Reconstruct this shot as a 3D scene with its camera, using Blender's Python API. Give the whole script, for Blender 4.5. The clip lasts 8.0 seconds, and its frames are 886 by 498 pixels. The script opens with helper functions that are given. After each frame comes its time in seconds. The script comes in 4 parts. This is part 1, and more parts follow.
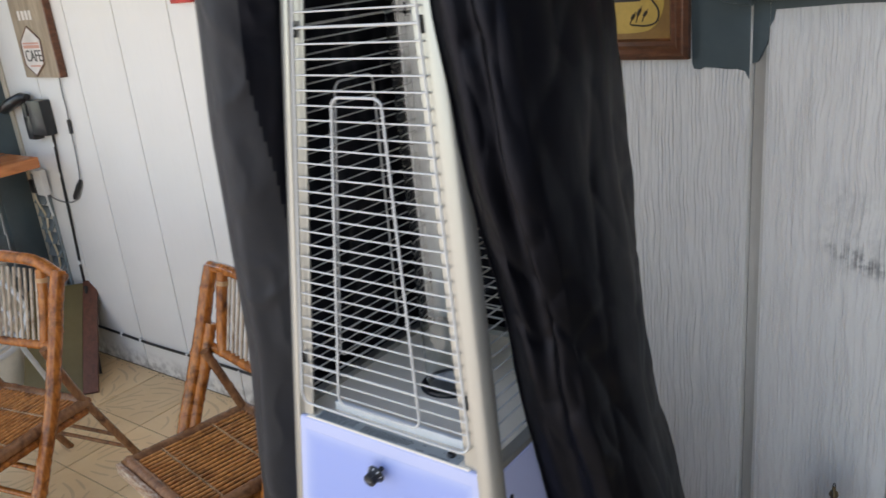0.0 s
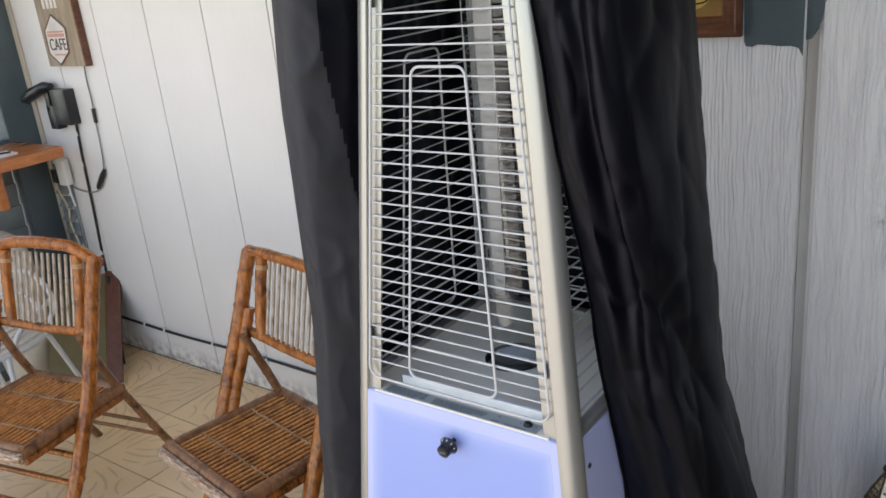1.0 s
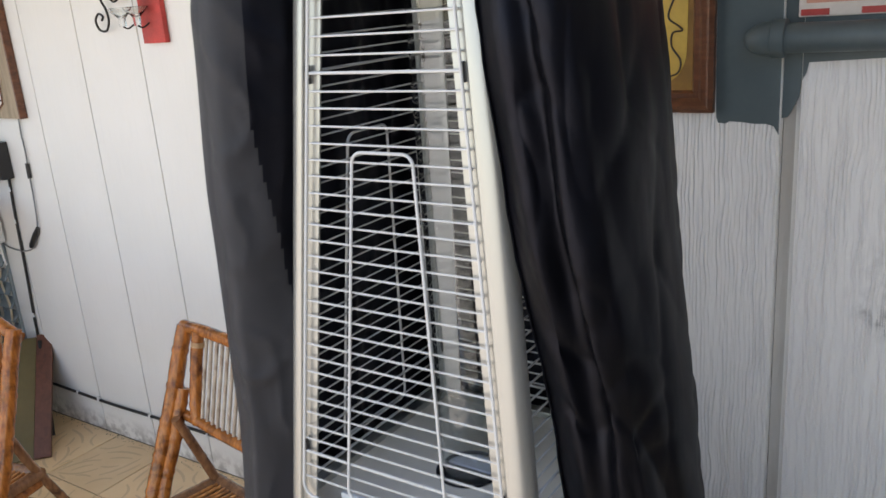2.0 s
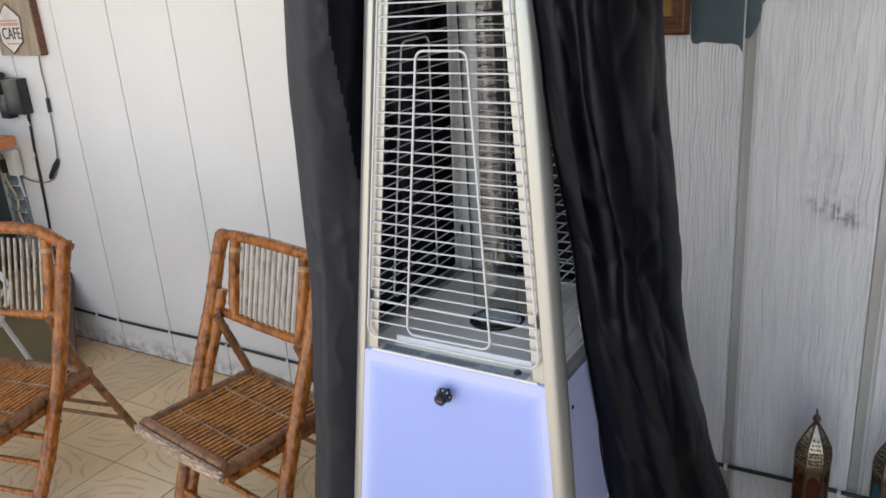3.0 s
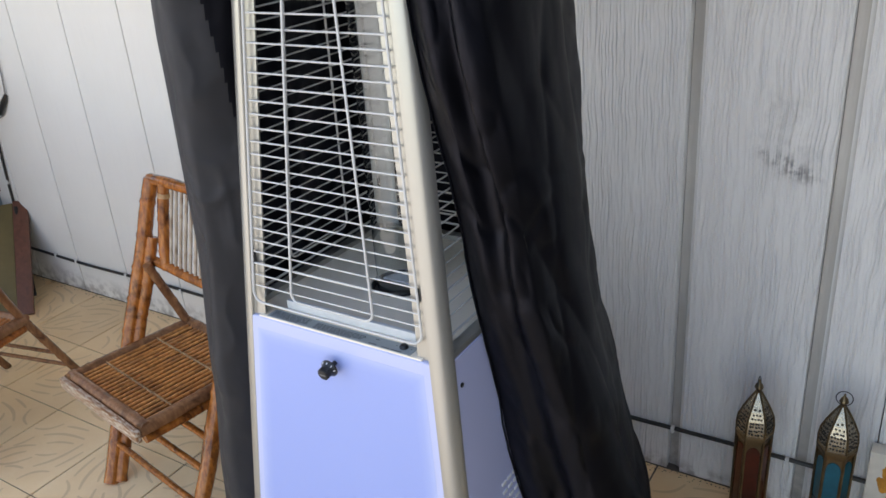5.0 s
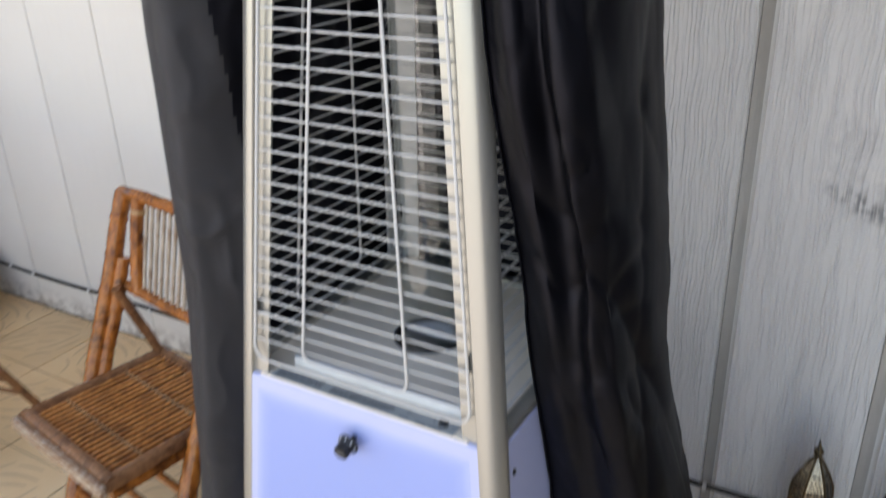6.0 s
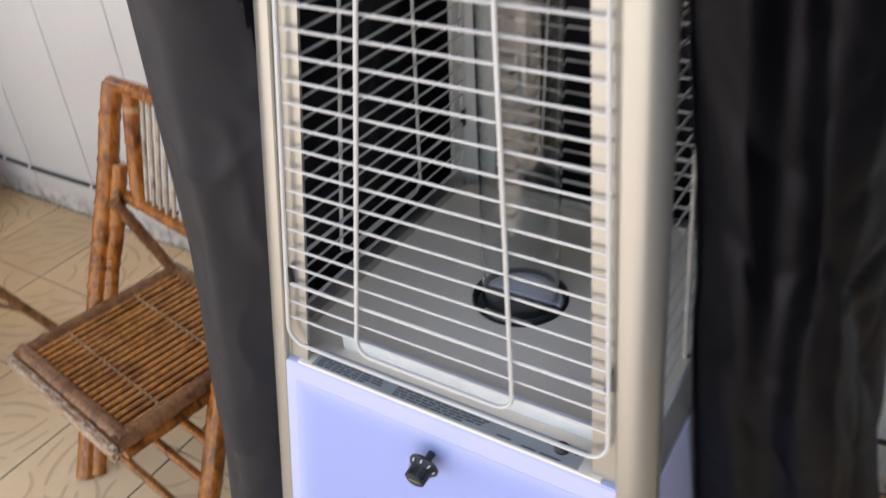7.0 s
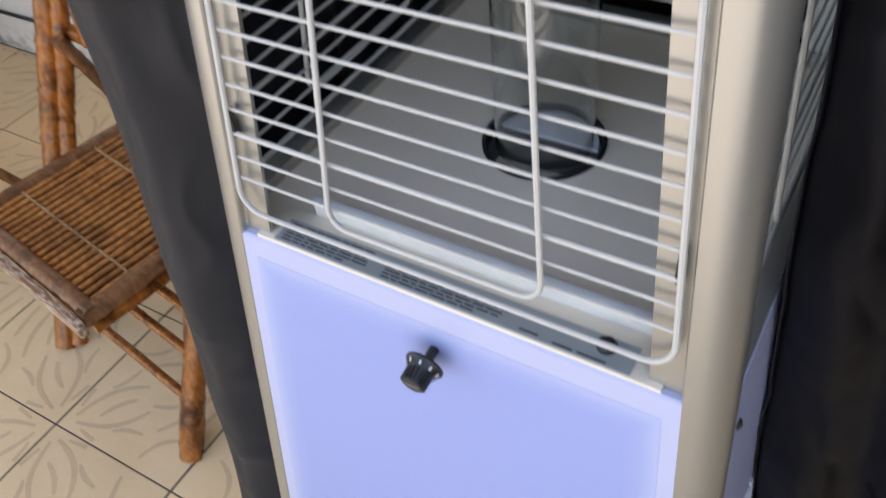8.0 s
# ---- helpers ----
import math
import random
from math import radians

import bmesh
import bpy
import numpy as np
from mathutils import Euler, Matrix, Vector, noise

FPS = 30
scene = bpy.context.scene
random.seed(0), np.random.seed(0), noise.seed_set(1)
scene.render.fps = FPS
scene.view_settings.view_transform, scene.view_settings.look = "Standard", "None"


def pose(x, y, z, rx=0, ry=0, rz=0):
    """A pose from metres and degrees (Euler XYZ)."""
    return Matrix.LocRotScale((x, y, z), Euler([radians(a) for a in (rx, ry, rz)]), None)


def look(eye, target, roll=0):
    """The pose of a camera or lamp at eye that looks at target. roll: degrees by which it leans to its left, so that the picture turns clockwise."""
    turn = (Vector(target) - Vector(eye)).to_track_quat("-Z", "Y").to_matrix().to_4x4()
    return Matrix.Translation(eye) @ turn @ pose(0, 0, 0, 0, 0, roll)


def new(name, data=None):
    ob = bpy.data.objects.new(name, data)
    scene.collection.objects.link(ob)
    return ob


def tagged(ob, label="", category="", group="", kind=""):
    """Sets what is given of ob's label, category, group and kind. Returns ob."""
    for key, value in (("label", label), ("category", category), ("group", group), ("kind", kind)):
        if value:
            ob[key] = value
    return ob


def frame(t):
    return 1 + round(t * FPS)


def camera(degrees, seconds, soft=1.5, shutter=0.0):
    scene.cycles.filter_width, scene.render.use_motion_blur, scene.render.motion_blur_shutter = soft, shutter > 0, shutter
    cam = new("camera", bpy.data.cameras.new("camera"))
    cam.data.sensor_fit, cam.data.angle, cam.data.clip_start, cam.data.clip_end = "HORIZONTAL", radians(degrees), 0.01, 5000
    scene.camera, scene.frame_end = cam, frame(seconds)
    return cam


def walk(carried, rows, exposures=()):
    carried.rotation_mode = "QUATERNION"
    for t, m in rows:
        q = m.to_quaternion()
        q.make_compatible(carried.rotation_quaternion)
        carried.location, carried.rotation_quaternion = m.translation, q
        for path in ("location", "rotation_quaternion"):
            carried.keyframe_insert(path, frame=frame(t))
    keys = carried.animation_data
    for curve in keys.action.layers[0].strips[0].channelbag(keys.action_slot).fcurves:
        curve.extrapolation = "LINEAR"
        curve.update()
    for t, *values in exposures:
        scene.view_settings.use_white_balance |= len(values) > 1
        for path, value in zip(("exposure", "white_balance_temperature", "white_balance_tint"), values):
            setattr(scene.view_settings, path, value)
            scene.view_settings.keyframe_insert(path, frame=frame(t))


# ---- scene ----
cam = camera(56.6, 8.0, shutter=0.5)
PATH = [
    (0, (0.593, 0.855, 1.799), (-0.566, 2.341, 1.129), -5.8),
    (0.5, (0.554, 0.72, 1.801), (-0.597, 2.224, 1.158), -5.2),
    (1, (0.484, 0.753, 1.766), (-0.664, 2.246, 1.092), -5.9),
    (1.5, (0.407, 0.922, 1.764), (-0.707, 2.452, 1.117), -5.1),
    (1.7, (0.387, 0.979, 1.799), (-0.719, 2.541, 1.221), -4.4),
    (2.8, (0.447, 0.59, 1.776), (-0.558, 2.197, 1.139), -4.0),
    (3, (0.463, 0.527, 1.766), (-0.53, 2.123, 1.085), -4.2),
    (3.5, (0.527, 0.464, 1.772), (-0.452, 2.074, 1.102), -4.3),
    (4, (0.558, 0.584, 1.757), (-0.396, 2.168, 0.994), -4.3),
    (4.5, (0.601, 0.723, 1.772), (-0.378, 2.27, 0.967), -4.4),
    (4.7, (0.608, 0.755, 1.768), (-0.402, 2.277, 0.954), -4.7),
    (5.8, (0.405, 0.925, 1.709), (-0.547, 2.451, 0.836), -2.6),
    (6, (0.33, 0.968, 1.714), (-0.604, 2.528, 0.882), -1.8),
    (6.2, (0.272, 1.04, 1.717), (-0.614, 2.653, 0.934), -0.3),
    (6.5, (0.18, 1.118, 1.688), (-0.662, 2.704, 0.808), -0.4),
    (7, (0.036, 1.273, 1.634), (-0.864, 2.656, 0.505), -3.9),
    (7.5, (-0.042, 1.425, 1.545), (-0.947, 2.64, 0.238), -5.7),
    (8, (-0.068, 1.441, 1.491), (-0.872, 2.591, 0.066), -6.8),
]
LIGHTING = [(0.0, 1.96, 7850, 15), (1.7, 2.03, 7900, 16), (3.0, 2.02, 7950, 16), (4.7, 2.04, 7750, 15), (6.0, 2.10, 8000, 16), (7.0, 2.17, 8600, 20), (7.5, 2.14, 8450, 20), (8.0, 2.06, 8200, 18)]
walk(cam, [(t, look(eye, target, roll)) for t, eye, target, roll in PATH], LIGHTING)

# ---- light ----
world = bpy.data.worlds.new("sky")
scene.world = world
world.use_nodes = True
wn = world.node_tree
sky = wn.nodes.new("ShaderNodeTexSky")
sky.sky_type = "NISHITA"
sky.sun_disc = False
sky.sun_elevation = radians(60)
sky.sun_rotation = radians(30)
bg = wn.nodes["Background"]
bg.inputs["Strength"].default_value = 0.15
wn.links.new(sky.outputs["Color"], bg.inputs["Color"])
sun = new("sun", bpy.data.lights.new("sun", "SUN"))
sun.data.energy = 2.8
sun.data.angle = radians(0.5)
sun.data.color = (1.0, 0.93, 0.82)
sun.matrix_world = look((0, 0, 0), (-0.25, -0.433, -0.866))


# ---- materials ----
def shader(name):
    m = bpy.data.materials.new(name)
    m.use_nodes = True
    nt = m.node_tree
    return m, nt, nt.nodes["Principled BSDF"]


def node(nt, kind, **inputs):
    n = nt.nodes.new(kind)
    for k, v in inputs.items():
        n.inputs[k].default_value = v
    return n


def mix(nt, fac, a, b, blend="MIX"):
    n = nt.nodes.new("ShaderNodeMix")
    n.data_type = "RGBA"
    n.blend_type = blend
    for sock, v in ((n.inputs["Factor"], fac), (n.inputs["A"], a), (n.inputs["B"], b)):
        if isinstance(v, bpy.types.NodeSocket):
            nt.links.new(v, sock)
        elif isinstance(v, tuple):
            sock.default_value = (*v, 1.0)
        else:
            sock.default_value = v
    return n.outputs["Result"]


def ramp(nt, src, *stops):
    n = nt.nodes.new("ShaderNodeValToRGB")
    nt.links.new(src, n.inputs["Fac"])
    els = n.color_ramp.elements
    while len(els) < len(stops):
        els.new(0.5)
    for e, (p, c) in zip(els, stops):
        e.position = p
        e.color = (c, c, c, 1) if isinstance(c, (int, float)) else (*c, 1)
    return n.outputs["Color"]


def coords(nt, scale=(1, 1, 1), kind="Object", rot=(0, 0, 0)):
    tc = nt.nodes.new("ShaderNodeTexCoord")
    mp = nt.nodes.new("ShaderNodeMapping")
    mp.inputs["Scale"].default_value = scale
    mp.inputs["Rotation"].default_value = rot
    nt.links.new(tc.outputs[kind], mp.inputs["Vector"])
    return mp.outputs["Vector"]


def noise_tex(nt, vec, scale, detail=4.0, rough=0.55, distort=0.0):
    n = node(nt, "ShaderNodeTexNoise", Scale=scale, Detail=detail, Roughness=rough, Distortion=distort)
    nt.links.new(vec, n.inputs["Vector"])
    return n.outputs["Fac"]


def bump(nt, bsdf, height, strength, distance):
    n = node(nt, "ShaderNodeBump", Strength=strength, Distance=distance)
    nt.links.new(height, n.inputs["Height"])
    nt.links.new(n.outputs["Normal"], bsdf.inputs["Normal"])
    return n


def plain(name, colour, rough=0.5, metal=0.0, vary=0.12, scale=18.0, bumps=0.0, spec=0.5):
    """A surface with blotches at two scales."""
    m, nt, b = shader(name)
    v = coords(nt)
    big, small = noise_tex(nt, v, scale * 0.2), noise_tex(nt, v, scale * 3)
    dark = tuple(c * (1 - 2 * vary) for c in colour)
    light = tuple(min(1, c * (1 + vary)) for c in colour)
    col = mix(nt, ramp(nt, big, (0.3, 0), (0.7, 1)), dark, light)
    col = mix(nt, ramp(nt, small, (0.35, 0.0), (0.75, 0.35)), col, dark)
    nt.links.new(col, b.inputs["Base Color"])
    b.inputs["Metallic"].default_value = metal
    b.inputs["Specular IOR Level"].default_value = spec
    rr = nt.nodes.new("ShaderNodeMapRange")
    rr.inputs["To Min"].default_value = max(0.03, rough - 0.08)
    rr.inputs["To Max"].default_value = min(1, rough + 0.1)
    nt.links.new(small, rr.inputs["Value"])
    nt.links.new(rr.outputs["Result"], b.inputs["Roughness"])
    if bumps:
        bump(nt, b, small, bumps, 0.002)
    return m


def siding_material(name="painted_siding", splash=0.06, relief=0.0047, tint=0.04, low_paint=(0.79, 0.78, 0.755), paint=(0.85, 0.84, 0.81)):
    """Off-white paint over rough-sawn plywood: wavy upright grain, scuffs and one grey rub mark."""
    m, nt, b = shader(name)
    geo = nt.nodes.new("ShaderNodeNewGeometry")
    pos = geo.outputs["Position"]
    bend = noise_tex(nt, coords_of(nt, pos, (9, 9, 6)), 1.0, 2)
    add = nt.nodes.new("ShaderNodeVectorMath")
    add.operation = "MULTIPLY_ADD"
    nt.links.new(bend, add.inputs[0])
    add.inputs[1].default_value = (0.026, 0, 0)
    nt.links.new(pos, add.inputs[2])
    grain = noise_tex(nt, coords_of(nt, add.outputs["Vector"], (150, 20, 6.0)), 1.0, 1.2, 0.5, 0.0)
    fine = noise_tex(nt, coords_of(nt, add.outputs["Vector"], (520, 60, 14)), 1.0, 2)
    ridge = ramp(nt, grain, (0.34, 0.0), (0.66, 1.0))
    comb = node(nt, "ShaderNodeTexWave", Scale=33.0, Distortion=0.0)
    nt.links.new(add.outputs["Vector"], comb.inputs["Vector"])
    h = mix(nt, 0.38, ridge, comb.outputs["Fac"])
    h = mix(nt, 0.12, h, fine)
    blot = noise_tex(nt, pos, 1.3, 5)
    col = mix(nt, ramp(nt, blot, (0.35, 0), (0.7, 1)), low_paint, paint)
    # grey in the grain's hollows backs up the bump with painted shade
    col = mix(nt, ramp(nt, grain, (0.37, tint), (0.44, 0.0)), col, (0.50, 0.50, 0.50))
    # splash dirt near the floor, broken up
    sep = nt.nodes.new("ShaderNodeSeparateXYZ")
    nt.links.new(pos, sep.inputs[0])
    low = nt.nodes.new("ShaderNodeMapRange")
    low.inputs["From Min"].default_value, low.inputs["From Max"].default_value = splash, 0.0
    nt.links.new(sep.outputs["Z"], low.inputs["Value"])
    spl = nt.nodes.new("ShaderNodeMath")
    spl.operation = "MULTIPLY"
    nt.links.new(low.outputs["Result"], spl.inputs[0])
    nt.links.new(ramp(nt, noise_tex(nt, pos, 26, 5), (0.42, 0), (0.6, 1)), spl.inputs[1])
    col = mix(nt, spl.outputs[0], col, (0.33, 0.30, 0.27))
    # grey rub marks
    for cx, cz, sx, sz, amount, turn in ((0.262, 1.030, 0.105, 0.030, 0.95, 0.42), (0.250, 1.06, 0.12, 0.085, 0.30, 0.5), (0.235, 1.17, 0.10, 0.07, 0.22, 0.4)):
        mp = nt.nodes.new("ShaderNodeMapping")
        mp.vector_type = "TEXTURE"
        mp.inputs["Location"].default_value = (cx, 2.85, cz)
        mp.inputs["Rotation"].default_value = (0, turn, 0)
        mp.inputs["Scale"].default_value = (sx, 1, sz)
        nt.links.new(pos, mp.inputs["Vector"])
        ln = nt.nodes.new("ShaderNodeVectorMath")
        ln.operation = "LENGTH"
        nt.links.new(mp.outputs["Vector"], ln.inputs[0])
        near = ramp(nt, ln.outputs["Value"], (0.25, 1.0), (1.0, 0.0))
        mk = nt.nodes.new("ShaderNodeMath")
        mk.operation = "MULTIPLY"
        nt.links.new(near, mk.inputs[0])
        nt.links.new(ramp(nt, mix(nt, 0.5, grain, noise_tex(nt, pos, 40, 4)), (0.45, 0), (0.58, amount)), mk.inputs[1])
        col = mix(nt, mk.outputs[0], col, (0.16, 0.16, 0.16))
    nt.links.new(col, b.inputs["Base Color"])
    b.inputs["Roughness"].default_value = 0.42
    bump(nt, b, h, 1.0, relief)
    return m


def coords_of(nt, vec, scale):
    mp = nt.nodes.new("ShaderNodeMapping")
    mp.inputs["Scale"].default_value = scale
    nt.links.new(vec, mp.inputs["Vector"])
    return mp.outputs["Vector"]


def tile_material(base, dark):
    m, nt, b = shader("glazed_floor_tile")
    geo = nt.nodes.new("ShaderNodeNewGeometry")
    info = nt.nodes.new("ShaderNodeObjectInfo")
    blot = noise_tex(nt, geo.outputs["Position"], 6, 6, 0.6)
    col = mix(nt, ramp(nt, blot, (0.3, 0), (0.7, 1)), dark, base)
    col = mix(nt, ramp(nt, noise_tex(nt, geo.outputs["Position"], 90, 3), (0.5, 0), (0.8, 0.35)), col, dark)
    hv = nt.nodes.new("ShaderNodeHueSaturation")
    rr = nt.nodes.new("ShaderNodeMapRange")
    rr.inputs["To Min"].default_value, rr.inputs["To Max"].default_value = 0.9, 1.08
    nt.links.new(info.outputs["Random"], rr.inputs["Value"])
    nt.links.new(rr.outputs["Result"], hv.inputs["Value"])
    nt.links.new(col, hv.inputs["Color"])
    nt.links.new(hv.outputs["Color"], b.inputs["Base Color"])
    b.inputs["Roughness"].default_value = 0.38
    bump(nt, b, noise_tex(nt, geo.outputs["Position"], 60, 4), 0.25, 0.002)
    return m


def bamboo_material(name, light, dark, scorch, rough=0.22):
    m, nt, b = shader(name)
    geo = nt.nodes.new("ShaderNodeNewGeometry")
    pos = geo.outputs["Position"]
    streak = noise_tex(nt, coords_of(nt, pos, (90, 90, 14)), 1.0, 4)
    col = mix(nt, ramp(nt, streak, (0.3, 0), (0.7, 1)), dark, light)
    burnt = noise_tex(nt, pos, 17, 5, 0.6, 0.6)
    col = mix(nt, ramp(nt, burnt, (0.48, 0), (0.70, 0.92)), col, scorch)
    hv = nt.nodes.new("ShaderNodeHueSaturation")
    rr = nt.nodes.new("ShaderNodeMapRange")
    rr.inputs["To Min"].default_value, rr.inputs["To Max"].default_value = 0.72, 1.25
    nt.links.new(geo.outputs["Random Per Island"], rr.inputs["Value"])
    nt.links.new(rr.outputs["Result"], hv.inputs["Value"])
    nt.links.new(col, hv.inputs["Color"])
    nt.links.new(hv.outputs["Color"], b.inputs["Base Color"])
    b.inputs["Roughness"].default_value = rough
    b.inputs["Coat Weight"].default_value = 0.3
    b.inputs["Coat Roughness"].default_value = 0.06
    b.inputs["Specular IOR Level"].default_value = 0.18
    bump(nt, b, streak, 0.3, 0.0012)
    return m


def cloth_material(name, dark, light, spec, gloss=0.24, sheen=(1.0, 1.0, 1.0)):
    m, nt, b = shader(name)
    geo = nt.nodes.new("ShaderNodeNewGeometry")
    pos = geo.outputs["Position"]
    crease = noise_tex(nt, coords_of(nt, pos, (11, 11, 5)), 1.0, 3, 0.5, 0.5)
    weave = noise_tex(nt, coords_of(nt, pos, (900, 900, 900)), 1.0, 1)
    col = mix(nt, crease, dark, light)
    nt.links.new(col, b.inputs["Base Color"])
    nt.links.new(ramp(nt, crease, (0.3, gloss), (0.7, gloss + 0.12)), b.inputs["Roughness"])
    b.inputs["Specular IOR Level"].default_value = spec
    b.inputs["Specular Tint"].default_value = (*sheen, 1.0)
    bump(nt, b, mix(nt, 0.05, crease, weave), 0.25, 0.010)
    return m


def glass_material(name, tint=(1, 1, 1), rough=0.0):
    m, nt, b = shader(name)
    b.inputs["Base Color"].default_value = (*tint, 1)
    b.inputs["Transmission Weight"].default_value = 1.0
    b.inputs["Roughness"].default_value = rough
    b.inputs["IOR"].default_value = 1.55
    return m


def wood_material(name, light, dark, rough=0.4, axis=(40, 40, 3)):
    m, nt, b = shader(name)
    geo = nt.nodes.new("ShaderNodeNewGeometry")
    g = noise_tex(nt, coords_of(nt, geo.outputs["Position"], axis), 1.0, 5, 0.6, 0.8)
    s = noise_tex(nt, geo.outputs["Position"], 7, 4)
    col = mix(nt, ramp(nt, g, (0.3, 0), (0.7, 1)), dark, light)
    col = mix(nt, ramp(nt, s, (0.5, 0), (0.8, 0.4)), col, dark)
    nt.links.new(col, b.inputs["Base Color"])
    b.inputs["Roughness"].default_value = rough
    bump(nt, b, g, 0.3, 0.002)
    return m


SIDING = siding_material()
RABBET = siding_material("painted_rabbet", 0.06, 0.0006, 0.0)
# groove floors darkened: shade put into the paint, with dust low down
DUSTSHADE = siding_material("shaded_dusty_rabbet", 0.30, 0.0006, 0.0, (0.42, 0.39, 0.35), (0.60, 0.575, 0.53))
# creamier and darker than SIDING: warm bounce and brightness put into the paint
SMOOTH = siding_material("smooth_painted_siding", 0.11, 0.0006, 0.05, (0.71, 0.685, 0.64), (0.76, 0.735, 0.695))
BACKING = plain("dark_backing_board", (0.10, 0.09, 0.08), 0.8)
# dark grey backing: shade of the groove gaps given as a colour
GROOVE = plain("groove_shade_grey", (0.30, 0.30, 0.30), 0.8, vary=0.08)
CEILING = plain("warm_bounce_ceiling", (0.76, 0.64, 0.47), 0.7, vary=0.05)
EASTBLOCK = plain("east_block_grey", (0.15, 0.145, 0.14), 0.7, scale=4)
TILE = tile_material((0.89, 0.655, 0.385), (0.82, 0.575, 0.315))
STROKE = tile_material((0.74, 0.53, 0.305), (0.66, 0.455, 0.26))
GROUT = plain("grout", (0.15, 0.12, 0.10), 0.9)
SOIL = plain("pale_paving", (0.39, 0.39, 0.385), 0.9, scale=4)


def enamel_material():
    """Even champagne enamel with a faint metallic grain and slow drifts of tone."""
    m, nt, b = shader("champagne_enamel")
    geo = nt.nodes.new("ShaderNodeNewGeometry")
    drift = noise_tex(nt, coords_of(nt, geo.outputs["Position"], (3, 3, 1.2)), 1.0, 1)
    grit = noise_tex(nt, geo.outputs["Position"], 900, 1)
    col = mix(nt, drift, (0.42, 0.405, 0.36), (0.46, 0.445, 0.40))
    nt.links.new(mix(nt, 0.05, col, mix(nt, grit, (0.40, 0.38, 0.33), (0.60, 0.57, 0.50))), b.inputs["Base Color"])
    b.inputs["Metallic"].default_value = 0.7
    b.inputs["Roughness"].default_value = 0.34
    return m


PEARL = enamel_material()
PANEL = plain("lilac_white_panel", (0.50, 0.53, 0.74), 0.32, vary=0.005, scale=3)


def film_material():
    """Blue film that clings in the middle and lifts to a paler tint towards its rim."""
    m, nt, b = shader("blue_protective_film")
    tc = nt.nodes.new("ShaderNodeTexCoord")
    sep = nt.nodes.new("ShaderNodeSeparateXYZ")
    nt.links.new(tc.outputs["Object"], sep.inputs[0])

    def calc(op, a, c):
        n = nt.nodes.new("ShaderNodeMath")
        n.operation = op
        for sock, v in zip(n.inputs, (a, c)):
            if isinstance(v, bpy.types.NodeSocket):
                nt.links.new(v, sock)
            else:
                sock.default_value = v
        return n.outputs[0]

    wide = calc("SUBTRACT", 0.2835, calc("MULTIPLY", sep.outputs["Z"], 0.088))
    gap = calc("MINIMUM", calc("SUBTRACT", wide, calc("ABSOLUTE", sep.outputs["X"], 0.0)), calc("SUBTRACT", 0.936, sep.outputs["Z"]))
    gap = calc("ADD", gap, calc("MULTIPLY", calc("SUBTRACT", noise_tex(nt, tc.outputs["Object"], 30, 3), 0.5), 0.006))
    soft = ramp(nt, calc("MULTIPLY", gap, 20.0), (0.05, 0.0), (0.30, 0.7), (0.6, 1.0))
    nt.links.new(mix(nt, soft, (0.42, 0.48, 0.73), (0.31, 0.38, 0.70)), b.inputs["Base Color"])
    b.inputs["Roughness"].default_value = 0.3
    return m


FILM = film_material()
PLATE = plain("pale_filmed_plate", (0.88, 0.88, 0.95), 0.2, vary=0.02)
WIREPAINT = plain("white_wire_enamel", (0.58, 0.56, 0.52), 0.35, vary=0.02)
TRAYPAINT = plain("grey_beige_enamel", (0.88, 0.77, 0.62), 0.30, vary=0.03)
INNERPAINT = plain("grey_inner_enamel", (0.66, 0.65, 0.62), 0.35, vary=0.04)
STEEL = plain("dull_steel", (0.45, 0.45, 0.44), 0.32, metal=0.9)
BLACKPLASTIC = plain("black_plastic", (0.018, 0.018, 0.019), 0.32)
WHITEMARK = plain("white_print", (0.75, 0.75, 0.75), 0.5)
LABELGREY = plain("grey_blue_label", (0.36, 0.38, 0.37), 0.55, vary=0.03)
LABELINK = plain("dark_label_print", (0.08, 0.085, 0.09), 0.5)
TUBEGLASS = glass_material("tube_glass", (0.97, 0.99, 0.98))
TUBEGLASS.node_tree.nodes["Principled BSDF"].inputs["IOR"].default_value = 1.5
CUPGLASS = glass_material("cup_glass", (0.95, 0.98, 0.98))
# bluish base and sheen put a sky reflection into the nylon's colour
CLOTH = cloth_material("black_nylon", (0.0022, 0.0022, 0.0032), (0.0050, 0.0048, 0.0066), 0.50, 0.34, (0.78, 0.80, 1.0))
LINING = cloth_material("coated_nylon_lining", (0.054, 0.052, 0.056), (0.078, 0.0755, 0.081), 0.5, 0.45)
BAMBOO = bamboo_material("varnished_bamboo", (0.42, 0.140, 0.029), (0.19, 0.054, 0.012), (0.042, 0.012, 0.005), 0.17)
SLAT = bamboo_material("thin_bamboo_slats", (0.60, 0.25, 0.075), (0.33, 0.12, 0.034), (0.18, 0.065, 0.024), 0.30)
SPINDLE = bamboo_material("bleached_bamboo_spindles", (0.44, 0.36, 0.28), (0.27, 0.20, 0.14), (0.16, 0.09, 0.05), 0.35)
BINDING = bamboo_material("cane_binding", (0.46, 0.27, 0.13), (0.33, 0.18, 0.08), (0.2, 0.1, 0.05), 0.4)
SEATWOOD = bamboo_material("worn_bamboo_rail", (0.27, 0.125, 0.058), (0.16, 0.068, 0.030), (0.06, 0.025, 0.013), 0.24)
GAPSHADE = plain("slat_gap_shade", (0.020, 0.010, 0.006), 0.8)


